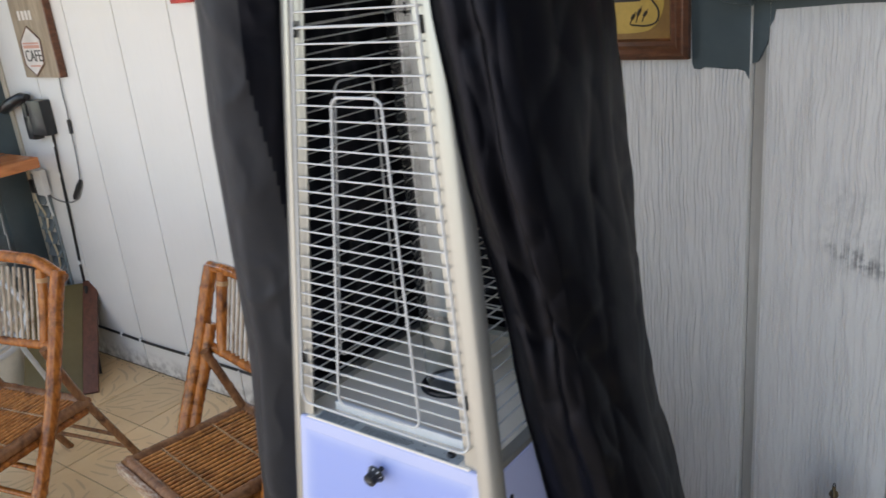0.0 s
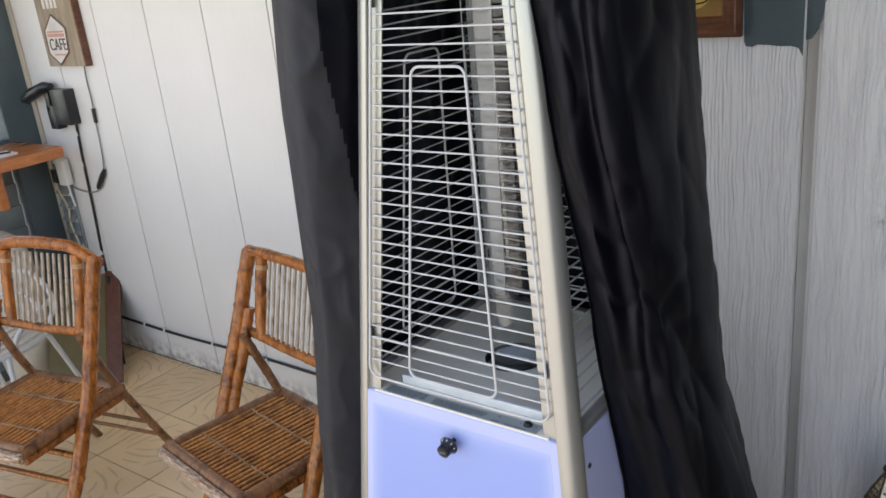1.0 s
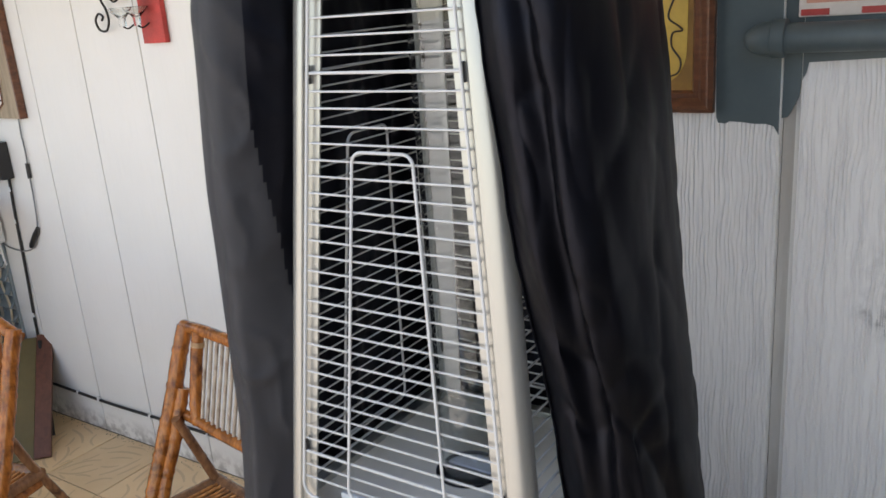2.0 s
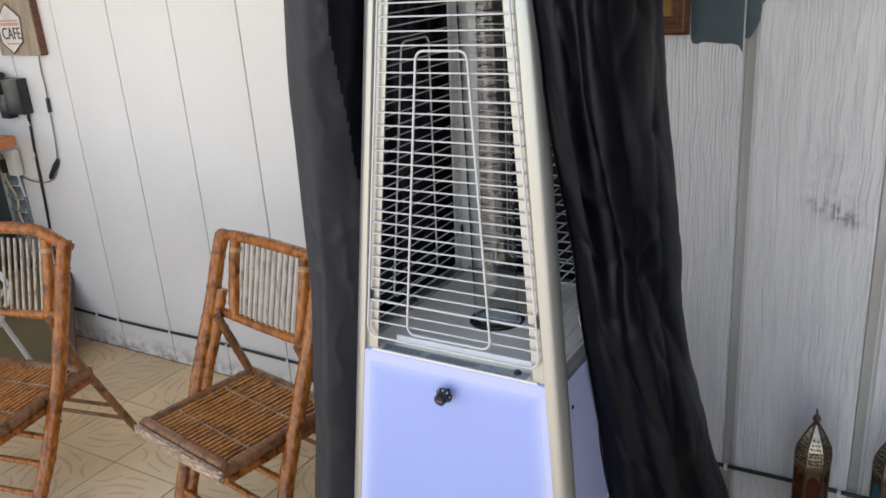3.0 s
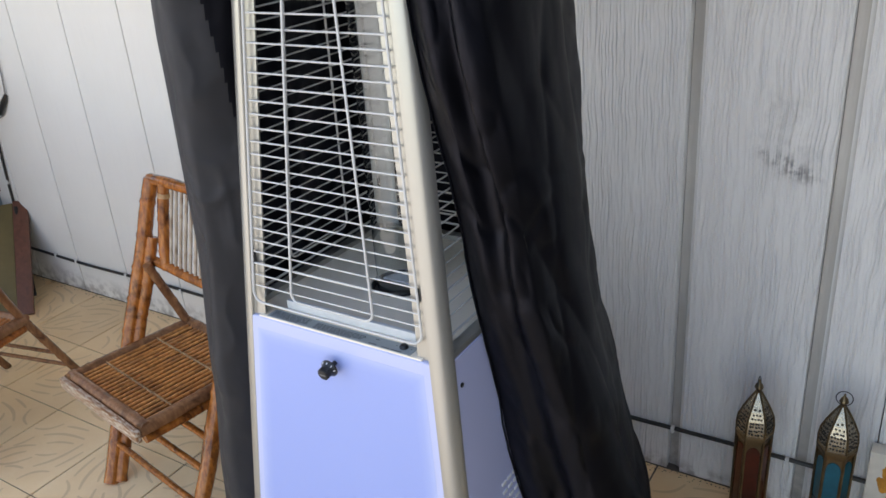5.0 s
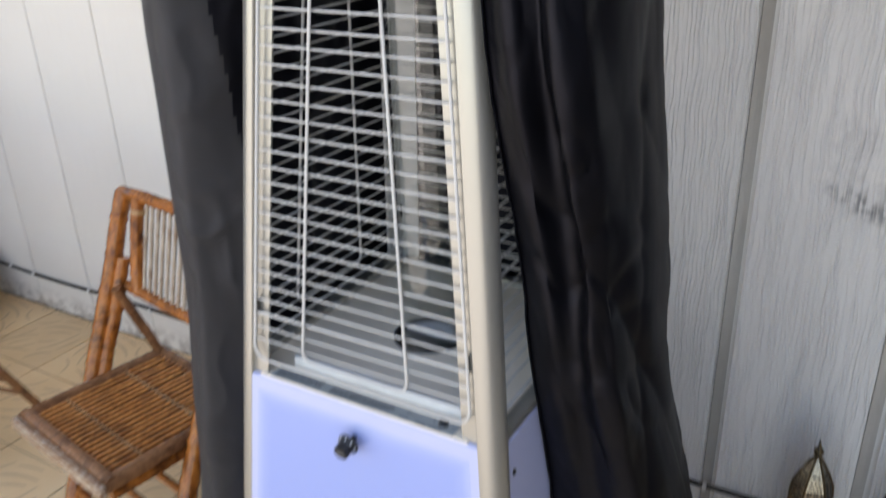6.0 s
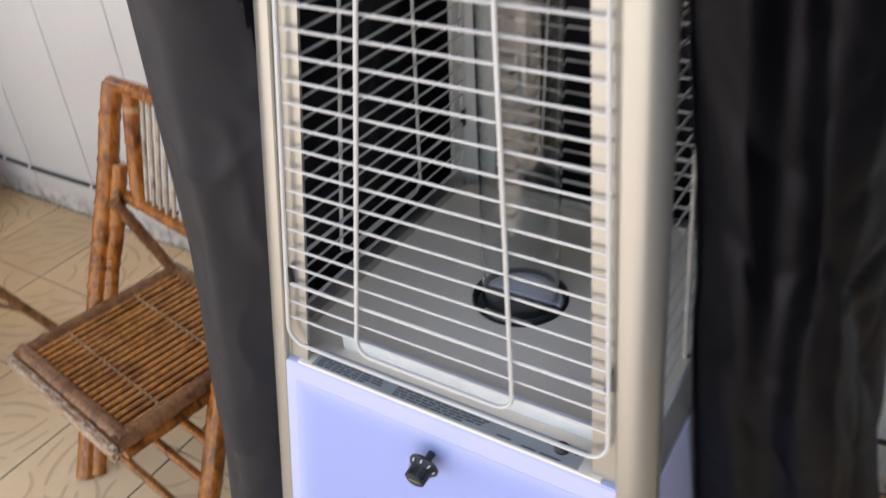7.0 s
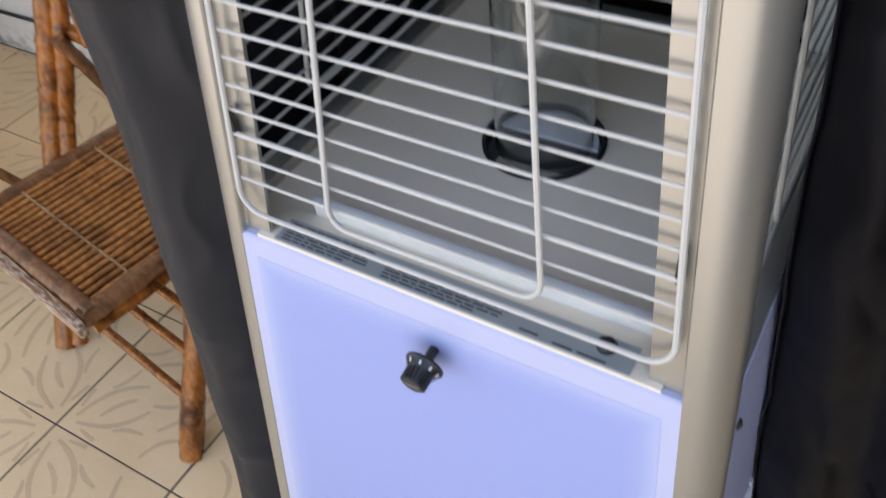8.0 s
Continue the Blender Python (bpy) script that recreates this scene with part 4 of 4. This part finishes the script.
part("tail", tube(arc([(0.0, -0.01, -0.06), (0.01, -0.012, -0.12), (0.018, -0.01, -0.17)], 5), 0.005, 6), CLIPWHITE, strip)
part("plug", boxed((-0.085, -0.04, -0.05), (-0.04, 0.0, 0.02), 0.008), BLACKPLASTIC, strip)
clip_bm = boxed((-0.0055, -0.009, -0.011), (0.0055, 0.007, 0.011), 0.003)
clip_mesh = finish(clip_bm, "cable_clip", CLIPWHITE, True)
for cx, cz in ((-2.89, 0.168), (-2.525, 0.165), (-2.158, 0.163), (-1.80, 0.164), (-1.43, 0.164), (0.017, 0.163), (0.345, 0.165), (-3.05, 0.166), (-3.248, 0.98), (-3.283, 0.52), (-3.232, 1.13)):
    c = tagged(new("cable_clip", clip_mesh), "small white nail-on cable clip", "cable clip", "cable clips")
    c.matrix_basis = pose(cx, cy, cz)

sconce = thing("candle_sconce", -2.06, WALL - 0.002, 1.725, "red wooden plaque with iron scrolls and glass candle cups", "candle holder")
part("plaque", boxed((-0.052, -0.022, 0.0), (0.065, -0.001, 0.55), 0.003), RED, sconce)
scroll = arc([(-0.262, -0.025, 0.088), (-0.252, -0.025, 0.102), (-0.275, -0.025, 0.112), (-0.298, -0.025, 0.090), (-0.285, -0.025, 0.058), (-0.245, -0.025, 0.052), (-0.222, -0.025, 0.085), (-0.228, -0.025, 0.125), (-0.250, -0.025, 0.165), (-0.225, -0.025, 0.190), (-0.18, -0.025, 0.150), (-0.14, -0.025, 0.160), (-0.05, -0.03, 0.185)], 6)
part("scroll", tube(scroll, 0.0042, 8), IRON, sconce, "black iron scroll")
for u in (-0.095, -0.015):
    part("candle_cup", lathe([(0.012, 0.0), (0.014, 0.03), (0.034, 0.050), (0.043, 0.062), (0.041, 0.063), (0.031, 0.051), (0.010, 0.032), (0.0, 0.03)], 20), CUPGLASS, sconce, "clear glass cup", m=pose(u, -0.062, 0.062))
    part("cup_arm", tube(arc([(u, -0.062, 0.062), (u + 0.005, -0.045, 0.055), (u + 0.01, -0.02, 0.07)], 4), 0.003, 6), IRON, sconce)

# ---- on the north wall, east part ----
pic = thing("framed_picture", -0.366, WALL - 0.002, 1.505, "yellow scorched-edge print in a stepped brown wooden frame", "picture")
PW, PH = 0.225, 0.56
prof = [(0.0, 0.004), (0.0, 0.022), (0.010, 0.030), (0.016, 0.026), (0.026, 0.028), (0.034, 0.020), (0.044, 0.020), (0.050, 0.012), (0.050, 0.004)]
bm = bmesh.new()
rings = []
for sx, sz in ((-1, 0), (1, 0), (1, 1), (-1, 1)):
    rings.append([bm.verts.new((sx * (PW - o), -d, o if sz == 0 else PH - o)) for o, d in prof])
for k in range(4):
    a, b = rings[k], rings[(k + 1) % 4]
    for i in range(len(prof)):
        j = (i + 1) % len(prof)
        bm.faces.new((a[i], b[i], b[j], a[j]))
part("frame", bm, FRAMEWOOD, pic)
art = part("print", boxed((-PW + 0.046, -0.010, 0.046), (PW - 0.046, -0.004, PH - 0.046)), ARTEDGE, pic, smooth=False)
cloud = [(math.copysign(abs(math.cos(a)) ** 0.35, math.cos(a)) * (PW - 0.062) + 0.003 * noise.noise((a * 4, 1, 0)), PH / 2 + math.copysign(abs(math.sin(a)) ** 0.35, math.sin(a)) * (PH / 2 - 0.064) + 0.003 * noise.noise((a * 4, 7, 0))) for a in (2 * math.pi * k / 64 for k in range(64))]
part("yellow_ground", prism(cloud, -0.0115, -0.0102), ART, pic, smooth=False)
squiggle = arc([(0.13, -0.0125, 0.33), (0.150, -0.0125, 0.29), (0.128, -0.0125, 0.25), (0.118, -0.0125, 0.215), (0.142, -0.0125, 0.195), (0.150, -0.0125, 0.185), (0.128, -0.0125, 0.180), (0.126, -0.0125, 0.150), (0.146, -0.0125, 0.120), (0.142, -0.0125, 0.092), (0.115, -0.0125, 0.082), (0.075, -0.0125, 0.085)], 6)
part("ornament", tube(squiggle, 0.0022, 6), INK, pic)
for dx, dz, hgt in ((0.088, 0.090, 0.040), (0.104, 0.092, 0.030), (0.072, 0.086, 0.030)):
    part("leaf_mark", tube(arc([(dx, -0.0125, dz), (dx + 0.006, -0.0125, dz + hgt * 0.5), (dx + 0.016, -0.0125, dz + hgt)], 4), [0.0012] * 4 + [0.004] * 3 + [0.001] * 2, 6), INK, pic)
for k, (z, u0, u1) in enumerate(((0.145, 0.050, 0.100), (0.165, 0.060, 0.095), (0.205, 0.045, 0.085), (0.255, 0.045, 0.100), (0.31, 0.02, 0.1))):
    part("print_bar", boxed((u0 - 0.1, -0.0128, z - 0.004), (u1, -0.0116, z + 0.005)), REDINK if k % 2 else INK, pic, smooth=False)

teal = [(-0.141, 2.0), (-0.141, 1.60), (-0.1385, 1.492), (-0.134, 1.480), (-0.118, 1.478), (-0.108, 1.4835), (-0.08, 1.482), (-0.055, 1.4785), (-0.03, 1.479), (-0.012, 1.474), (-0.0015, 1.455), (-0.0015, 2.0)]
tagged(part("trim", prism(teal, WALL - 0.0035, WALL + 0.002), TEAL, smooth=False), "dark teal paint cut roughly round the rail end", "paint patch", kind="structure")
teal2 = [(0.001, 2.0), (0.001, 1.490), (0.012, 1.492), (0.020, 1.505), (0.034, 1.535), (0.041, 1.57), (0.041, 2.0)]
tagged(part("trim", prism(teal2, WALL + 0.0100, WALL + 0.0245), TEAL, smooth=False), "dark teal paint running into the wall groove", "paint patch", kind="structure")
teal3 = [(0.0425, 2.0), (0.0425, 1.575), (0.050, 1.59), (0.054, 1.612), (0.20, 1.618), (1.2, 1.612), (1.2, 2.0)]
tagged(part("trim", prism(teal3, WALL - 0.0035, WALL + 0.002), TEAL, smooth=False), "dark teal paint band above the rail", "paint patch", kind="structure")
rail = thing("wall_rail", 0.0, WALL - 0.052, 1.667, "dark teal painted pipe rail with a domed end cap", "rail")
part("pipe", tube([(0.015, 0, 0), (1.2, 0, 0)], 0.031, 20), TEAL, rail)
part("cap_collar", tube([(-0.012, 0, 0), (-0.010, 0, 0), (0.016, 0, 0), (0.018, 0, 0)], [0.036, 0.0405, 0.0405, 0.036], 24), TEAL, rail)
part("cap_dome", tube([(-0.012 - 0.058 * math.sin(a), 0, 0) for a in (math.pi / 2 * k / 8 for k in range(9))], [max(0.0015, 0.036 * math.cos(math.pi / 2 * k / 8)) for k in range(9)], 24), TEAL, rail)
part("bracket", boxed((0.10, -0.005, -0.012), (0.14, 0.046, 0.012), 0.003), TEAL, rail)
poster = thing("picture_plate", 0.25, WALL - 0.006, 1.706, "pale plate with a red and white rim above the rail", "sign")
part("plate", boxed((-0.22, -0.008, 0.0), (0.22, -0.001, 0.30), 0.003), SIGNWHITE, poster)
part("picture_field", boxed((-0.205, -0.0095, 0.028), (0.205, -0.0082, 0.285)), SALMON, poster, smooth=False)
for k in range(4):
    part("rim_block", boxed((-0.215 + 0.115 * k, -0.0095, 0.003), (-0.215 + 0.115 * k + 0.055, -0.0082, 0.016)), RED, poster, smooth=False)


# ---- lanterns and tin by the wall ----
def lantern(x, y, r, height, glass, label, rz, tilt):
    ln = thing("floor_lantern", x, y, 0, label, "lantern", "floor lanterns", rz=rz)
    n = 6
    body_top = height * 0.70

    def hexring(rad, z):
        return [Vector((rad * math.cos(2 * math.pi * k / n), rad * math.sin(2 * math.pi * k / n), z)) for k in range(n)]

    def hexbody(levels):
        bm = bmesh.new()
        rings = [[bm.verts.new(v) for v in hexring(a, z)] for a, z in levels]
        for a, b in zip(rings, rings[1:]):
            for k in range(n):
                bm.faces.new((a[k], a[(k + 1) % n], b[(k + 1) % n], b[k]))
        for a in (rings[0], rings[-1]):
            bm.faces.new(a)
        return bm

    part("base", hexbody([(r * 1.08, 0), (r * 1.08, 0.012), (r * 0.96, 0.02), (r * 0.96, 0.035)]), BRASS, ln, smooth=False)
    part("core", hexbody([(r * 0.86, 0.036), (r * 0.93, body_top - 0.012)]), BRASS, ln, smooth=False)
    ap = math.cos(math.pi / n)
    for k in range(n):
        a = 2 * math.pi * (k + 0.5) / n
        for z0, z1 in ((0.042, body_top - 0.028),):
            wd = r * 0.40
            out = [(-wd, z0), (wd, z0), (wd, z1 - 0.02)] + [(wd * math.cos(t), z1 - 0.02 + 0.024 * math.sin(t)) for t in (math.pi * q / 8 for q in range(1, 8))] + [(-wd, z1 - 0.02)]
            part("glass_pane", prism(out, -r * 0.93 * ap - 0.0015, -r * 0.86 * ap + 0.0015), glass, ln, smooth=False, m=pose(0, 0, 0, 0, 0, math.degrees(a) + 90))
        part("edge_strip", tube([hexring(r * 0.97, 0.03)[k], hexring(r * 1.0, body_top)[k]], 0.004, 6), BRASS, ln)
    part("shoulder", hexbody([(r * 1.0, body_top - 0.014), (r * 1.10, body_top), (r * 1.10, body_top + 0.008), (r * 1.02, body_top + 0.010)]), BRASS, ln, smooth=False)
    dome = [(r * 1.03, body_top + 0.010), (r * 1.05, body_top + 0.03), (r * 0.98, body_top + 0.055), (r * 0.74, body_top + 0.080), (r * 0.40, body_top + 0.108), (r * 0.17, body_top + 0.125), (r * 0.12, body_top + 0.128)]
    hat = part("pierced_dome", hexbody(dome), BRIGHTMETAL, ln, "pierced metal dome", smooth=False)
    for k in range(n):
        a = 2 * math.pi * (k + 0.5) / n
        for zf, cnt in ((0.020, 5), (0.031, 6), (0.042, 5), (0.052, 5), (0.062, 4), (0.074, 3), (0.086, 2)):
            rad = np.interp(body_top + zf, [d[1] for d in dome], [d[0] for d in dome]) * ap
            wd = rad * 0.9
            for c in range(cnt):
                u = (c - (cnt - 1) / 2) * wd / cnt + random.uniform(-0.0014, 0.0014)
                p = Vector((rad * math.cos(a) - u * math.sin(a), rad * math.sin(a) + u * math.cos(a), body_top + zf + random.uniform(-0.0022, 0.0022)))
                hole = random.uniform(0.0022, 0.0036)
                part("piercing", lathe([(hole, -0.001), (hole, 0.0012), (0.0, 0.0013)], 5), BRASSHOLE, hat, m=Matrix.Translation(p) @ pose(0, 0, 0, 0, 62 if zf > 0.05 else 88, math.degrees(a)))
        part("dome_rib", tube([hexring(q * 1.005, z)[k] for q, z in dome], 0.0028, 6), BRASS, hat)
    part("finial", lathe([(r * 0.13, 0), (r * 0.17, 0.006), (r * 0.26, 0.014), (r * 0.20, 0.022), (r * 0.08, 0.028), (r * 0.05, 0.036), (0.0, 0.037)], 12), BRASS, ln, m=pose(0, 0, body_top + 0.126))
    rr = 0.019
    ring = [(rr * math.cos(t), rr * math.sin(t) * math.cos(tilt), 0.006 + rr * math.sin(t) * math.sin(tilt)) for t in (2 * math.pi * q / 24 for q in range(24))]
    part("carry_ring", tube(ring, 0.0013, 6, True), IRON, ln, m=pose(0, 0, body_top + 0.143, 0, 0, 78 if tilt > 1 else 0))
    return ln


lantern(0.282, 2.655, 0.0430, 0.533, ORANGEGLASS, "tall six-sided brass lantern with amber glass panes", 14, 1.45)
lantern(0.473, 2.705, 0.0435, 0.510, TEALGLASS, "tall six-sided brass lantern with turquoise glass panes", 4, 0.5)
crate = thing("painted_block", 0.625, 2.825, 0, "cream block with orange flower print against the wall", "box")
part("body", boxed((-0.078, -0.022, 0.0), (0.078, 0.024, 0.300), 0.003), TIN, crate)
for k in range(24):
    u, z = random.uniform(-0.040, 0.040), random.uniform(0.045, 0.255)
    petal = []
    for t in (2 * math.pi * q / 28 for q in range(28)):
        rad = 0.022 * (1 + 0.6 * noise.noise((math.cos(t) * 1.4 + k * 3, math.sin(t) * 1.4, k)) + 0.3 * noise.noise((math.cos(t) * 5, math.sin(t) * 5, k)))
        petal.append((u + rad * math.cos(t), z + 1.2 * rad * math.sin(t)))
    part("flower", prism(petal, -0.0232 - 0.0001 * k, -0.0200), FLOWERPRINT, crate, smooth=False)
cup = thing("white_pot", 0.68, 2.735, 0, "white crackled pot with a flared rim", "pot")
part("body", lathe([(0.035, 0.0), (0.038, 0.004), (0.050, 0.20), (0.058, 0.262), (0.061, 0.270), (0.056, 0.270), (0.046, 0.20), (0.034, 0.012), (0.0, 0.010)], 28), CLIPWHITE, cup)

# ---- shelf, leaning board and white chair in the corner ----
shelf = thing("wall_shelf", WEST, 2.1, 1.055, "orange varnished pine ledge under the window", "shelf")
part("plank", boxed((0.046, -0.7, 0.0), (0.47, 0.615, 0.052), 0.010), SHELFWOOD, shelf)
part("bracket", boxed((0.046, 0.35, -0.20), (0.30, 0.39, -0.001), 0.004), SHELFWOOD, shelf)
pad = thing("paper_pad", -3.27, 2.47, 1.107, "small white pad lying on the ledge", "notepad")
part("pages", boxed((-0.05, -0.07, 0.0), (0.05, 0.07, 0.010), 0.002), CLIPWHITE, pad)
part("pen", tube([(-0.03, -0.05, 0.014), (0.03, 0.05, 0.014)], 0.004, 8), BLACKPLASTIC, pad)
lean = tagged(thing("leaning_board"), "red-brown board with an olive face leaning in the corner", "board")
foot, run = Vector((-2.91, 2.585, 0.005)), Vector((-0.68, -0.733, 0.0)).normalized()
rise = Vector((-0.36, 0.334, 0.44)).normalized()
lean.matrix_basis = Matrix.Translation(foot) @ Matrix((run, rise.cross(run), rise)).transposed().to_4x4()
part("panel", boxed((0.071, -0.009, 0.0), (0.34, 0.009, 0.60), 0.003), BOARDFACE, lean)
part("edge", boxed((0.0, -0.011, 0.0), (0.070, 0.011, 0.61), 0.003), BOARDEDGE, lean)
fold = thing("folded_stand", -3.08, 2.70, 0.0, "black folded metal stand leaning in the corner", "stand")
for dx in (0.0, -0.045):
    part("leg", tube([(dx, 0.0, 0.006), (dx - 0.085, 0.065, 0.20), (dx - 0.172, 0.128, 0.40)], 0.0095, 8), IRON, fold)
part("cross_bar", tube([(-0.085, 0.065, 0.20), (-0.130, 0.065, 0.20)], 0.007, 8), IRON, fold)
jar = thing("beige_jar", -3.42, 2.42, 0.0, "beige round-shouldered jar under the ledge", "jar")
part("body", lathe([(0.085, 0.0), (0.105, 0.02), (0.135, 0.25), (0.140, 0.50), (0.128, 0.62), (0.100, 0.70), (0.055, 0.742), (0.0, 0.750)], 28), TIN, jar)

wch = thing("white_metal_chair", -3.02, 2.12, 0, "white tubular metal garden chair with curved arms", "chair", rz=25)
part("seat_ring", tube([(0.21 * math.cos(a), 0.21 * math.sin(a), 0.40) for a in (2 * math.pi * k / 32 for k in range(32))], 0.012, 8, True), WHITEMETAL, wch)
for k in range(7):
    u = -0.15 + 0.05 * k
    q = math.sqrt(0.21**2 - u * u)
    part("seat_bar", tube([(u, -q, 0.40), (u, q, 0.40)], 0.006, 6), WHITEMETAL, wch)
for s in (-1, 1):
    part("front_leg", tube(arc([(s * 0.17, -0.12, 0.40), (s * 0.20, -0.17, 0.2), (s * 0.22, -0.21, 0.0)], 5), 0.011, 8), WHITEMETAL, wch)
    part("back_leg", tube(arc([(s * 0.17, 0.12, 0.40), (s * 0.20, 0.18, 0.2), (s * 0.22, 0.24, 0.0)], 5), 0.011, 8), WHITEMETAL, wch)
    part("arm", tube(arc([(s * 0.19, -0.10, 0.40), (s * 0.25, -0.12, 0.50), (s * 0.26, 0.02, 0.54), (s * 0.205, 0.165, 0.53)], 6), 0.010, 8), WHITEMETAL, wch)
part("back_hoop", tube(arc([(-0.17, 0.13, 0.40), (-0.21, 0.17, 0.52), (-0.12, 0.20, 0.63), (0.0, 0.21, 0.65), (0.12, 0.20, 0.63), (0.21, 0.17, 0.52), (0.17, 0.13, 0.40)], 7), 0.011, 8), WHITEMETAL, wch)
part("back_curl", tube(arc([(-0.09, 0.15, 0.42), (-0.12, 0.17, 0.50), (0.0, 0.19, 0.56), (0.12, 0.17, 0.50), (0.09, 0.15, 0.42)], 7), 0.008, 8), WHITEMETAL, wch)

# drift of dust along the wall's foot
bm = bmesh.new()
rnd = random.Random(5)
for k in range(260):
    x = rnd.choice((rnd.uniform(-3.4, -1.6), rnd.uniform(-3.3, -2.5), rnd.uniform(-0.2, 0.25)))
    y = WALL - abs(rnd.gauss(0, 0.018)) - 0.003
    s = rnd.uniform(0.0008, 0.0024)
    boxed((x - s, y - s * 0.6, -0.001), (x + s, y + s * 0.6, s * 0.55), 0, bm)
tagged(part("debris", bm, DUST, smooth=False), "dark dust and grit along the foot of the wall", "dust", kind="stuff")


# ---- floor tiles ----
T = 0.347
bm = boxed((-T / 2 + 0.0031, -T / 2 + 0.0031, -0.006), (T / 2 - 0.0031, T / 2 - 0.0031, 0.0), 0.0012)
corner = Vector((-T / 2, -T / 2))


def stroke(pts, wide):
    left, right = [], []
    for q, c in enumerate(pts):
        if max(abs(c.x), abs(c.y)) > T / 2 - 0.010:
            break
        d = pts[min(q + 1, len(pts) - 1)] - pts[max(q - 1, 0)]
        nrm = Vector((-d.y, d.x)).normalized() * wide * 1.2 * (0.45 + 0.55 * math.sin(math.pi * (q + 0.5) / len(pts)))
        left.append(bm.verts.new((*(c + nrm), 0.0006)))
        right.append(bm.verts.new((*(c - nrm), 0.0006)))
    for q in range(len(left) - 1):
        bm.faces.new((left[q], right[q], right[q + 1], left[q + 1])).material_index = 1


along, across = Vector((0.7071, 0.7071)) * T, Vector((-0.7071, 0.7071)) * T


def vein(a0, b0, a1, b1, bulge, wide, steps=7):
    """A curved stroke from (a0, b0) to (a1, b1), along and across the tile's diagonal."""
    pts = []
    for k in range(steps + 1):
        t = k / steps
        bow_out = bulge * math.sin(math.pi * t)
        pts.append(corner + along * (a0 + (a1 - a0) * t) + across * (b0 + (b1 - b0) * t + bow_out))
    stroke(pts, wide)


for s in (-1, 1):
    vein(0.13, s * 0.025, 0.60, s * 0.10, s * 0.07, 0.0052)
    vein(0.16, s * 0.09, 0.46, s * 0.35, s * 0.05, 0.0048)
    vein(0.36, s * 0.17, 0.55, s * 0.26, s * -0.02, 0.0046)
    vein(0.64, s * 0.26, 1.08, s * 0.04, s * 0.05, 0.0054)
    vein(0.52, s * 0.42, 0.82, s * 0.40, s * -0.05, 0.0046)
    vein(0.86, s * 0.34, 1.10, s * 0.18, s * 0.01, 0.0046)
vein(0.28, -0.03, 0.52, 0.02, 0.02, 0.0050)
vein(0.70, 0.10, 0.98, 0.00, 0.02, 0.0046)
vein(0.62, -0.06, 0.84, -0.12, -0.02, 0.0046)
tile_mesh = finish(bm, "tile", [TILE, STROKE], False)
x0, y0 = -1.415, 1.808
for i in range(-6, 9):
    for j in range(-4, 3):
        turn = pose(0, 0, 0, 0, 0, {(0, 0): 0, (1, 0): 90, (1, 1): 180, (0, 1): 270}[(i % 2, j % 2)])
        reach = 0.0135 if j == 2 else 0.0
        share("tile", tile_mesh, floor, Matrix.Translation((x0 + T * (i + 0.5), y0 + 0.345 * (j + 0.5) + reach / 2, 0)) @ Matrix.Diagonal((1, 1 + reach / T, 1, 1)) @ turn)
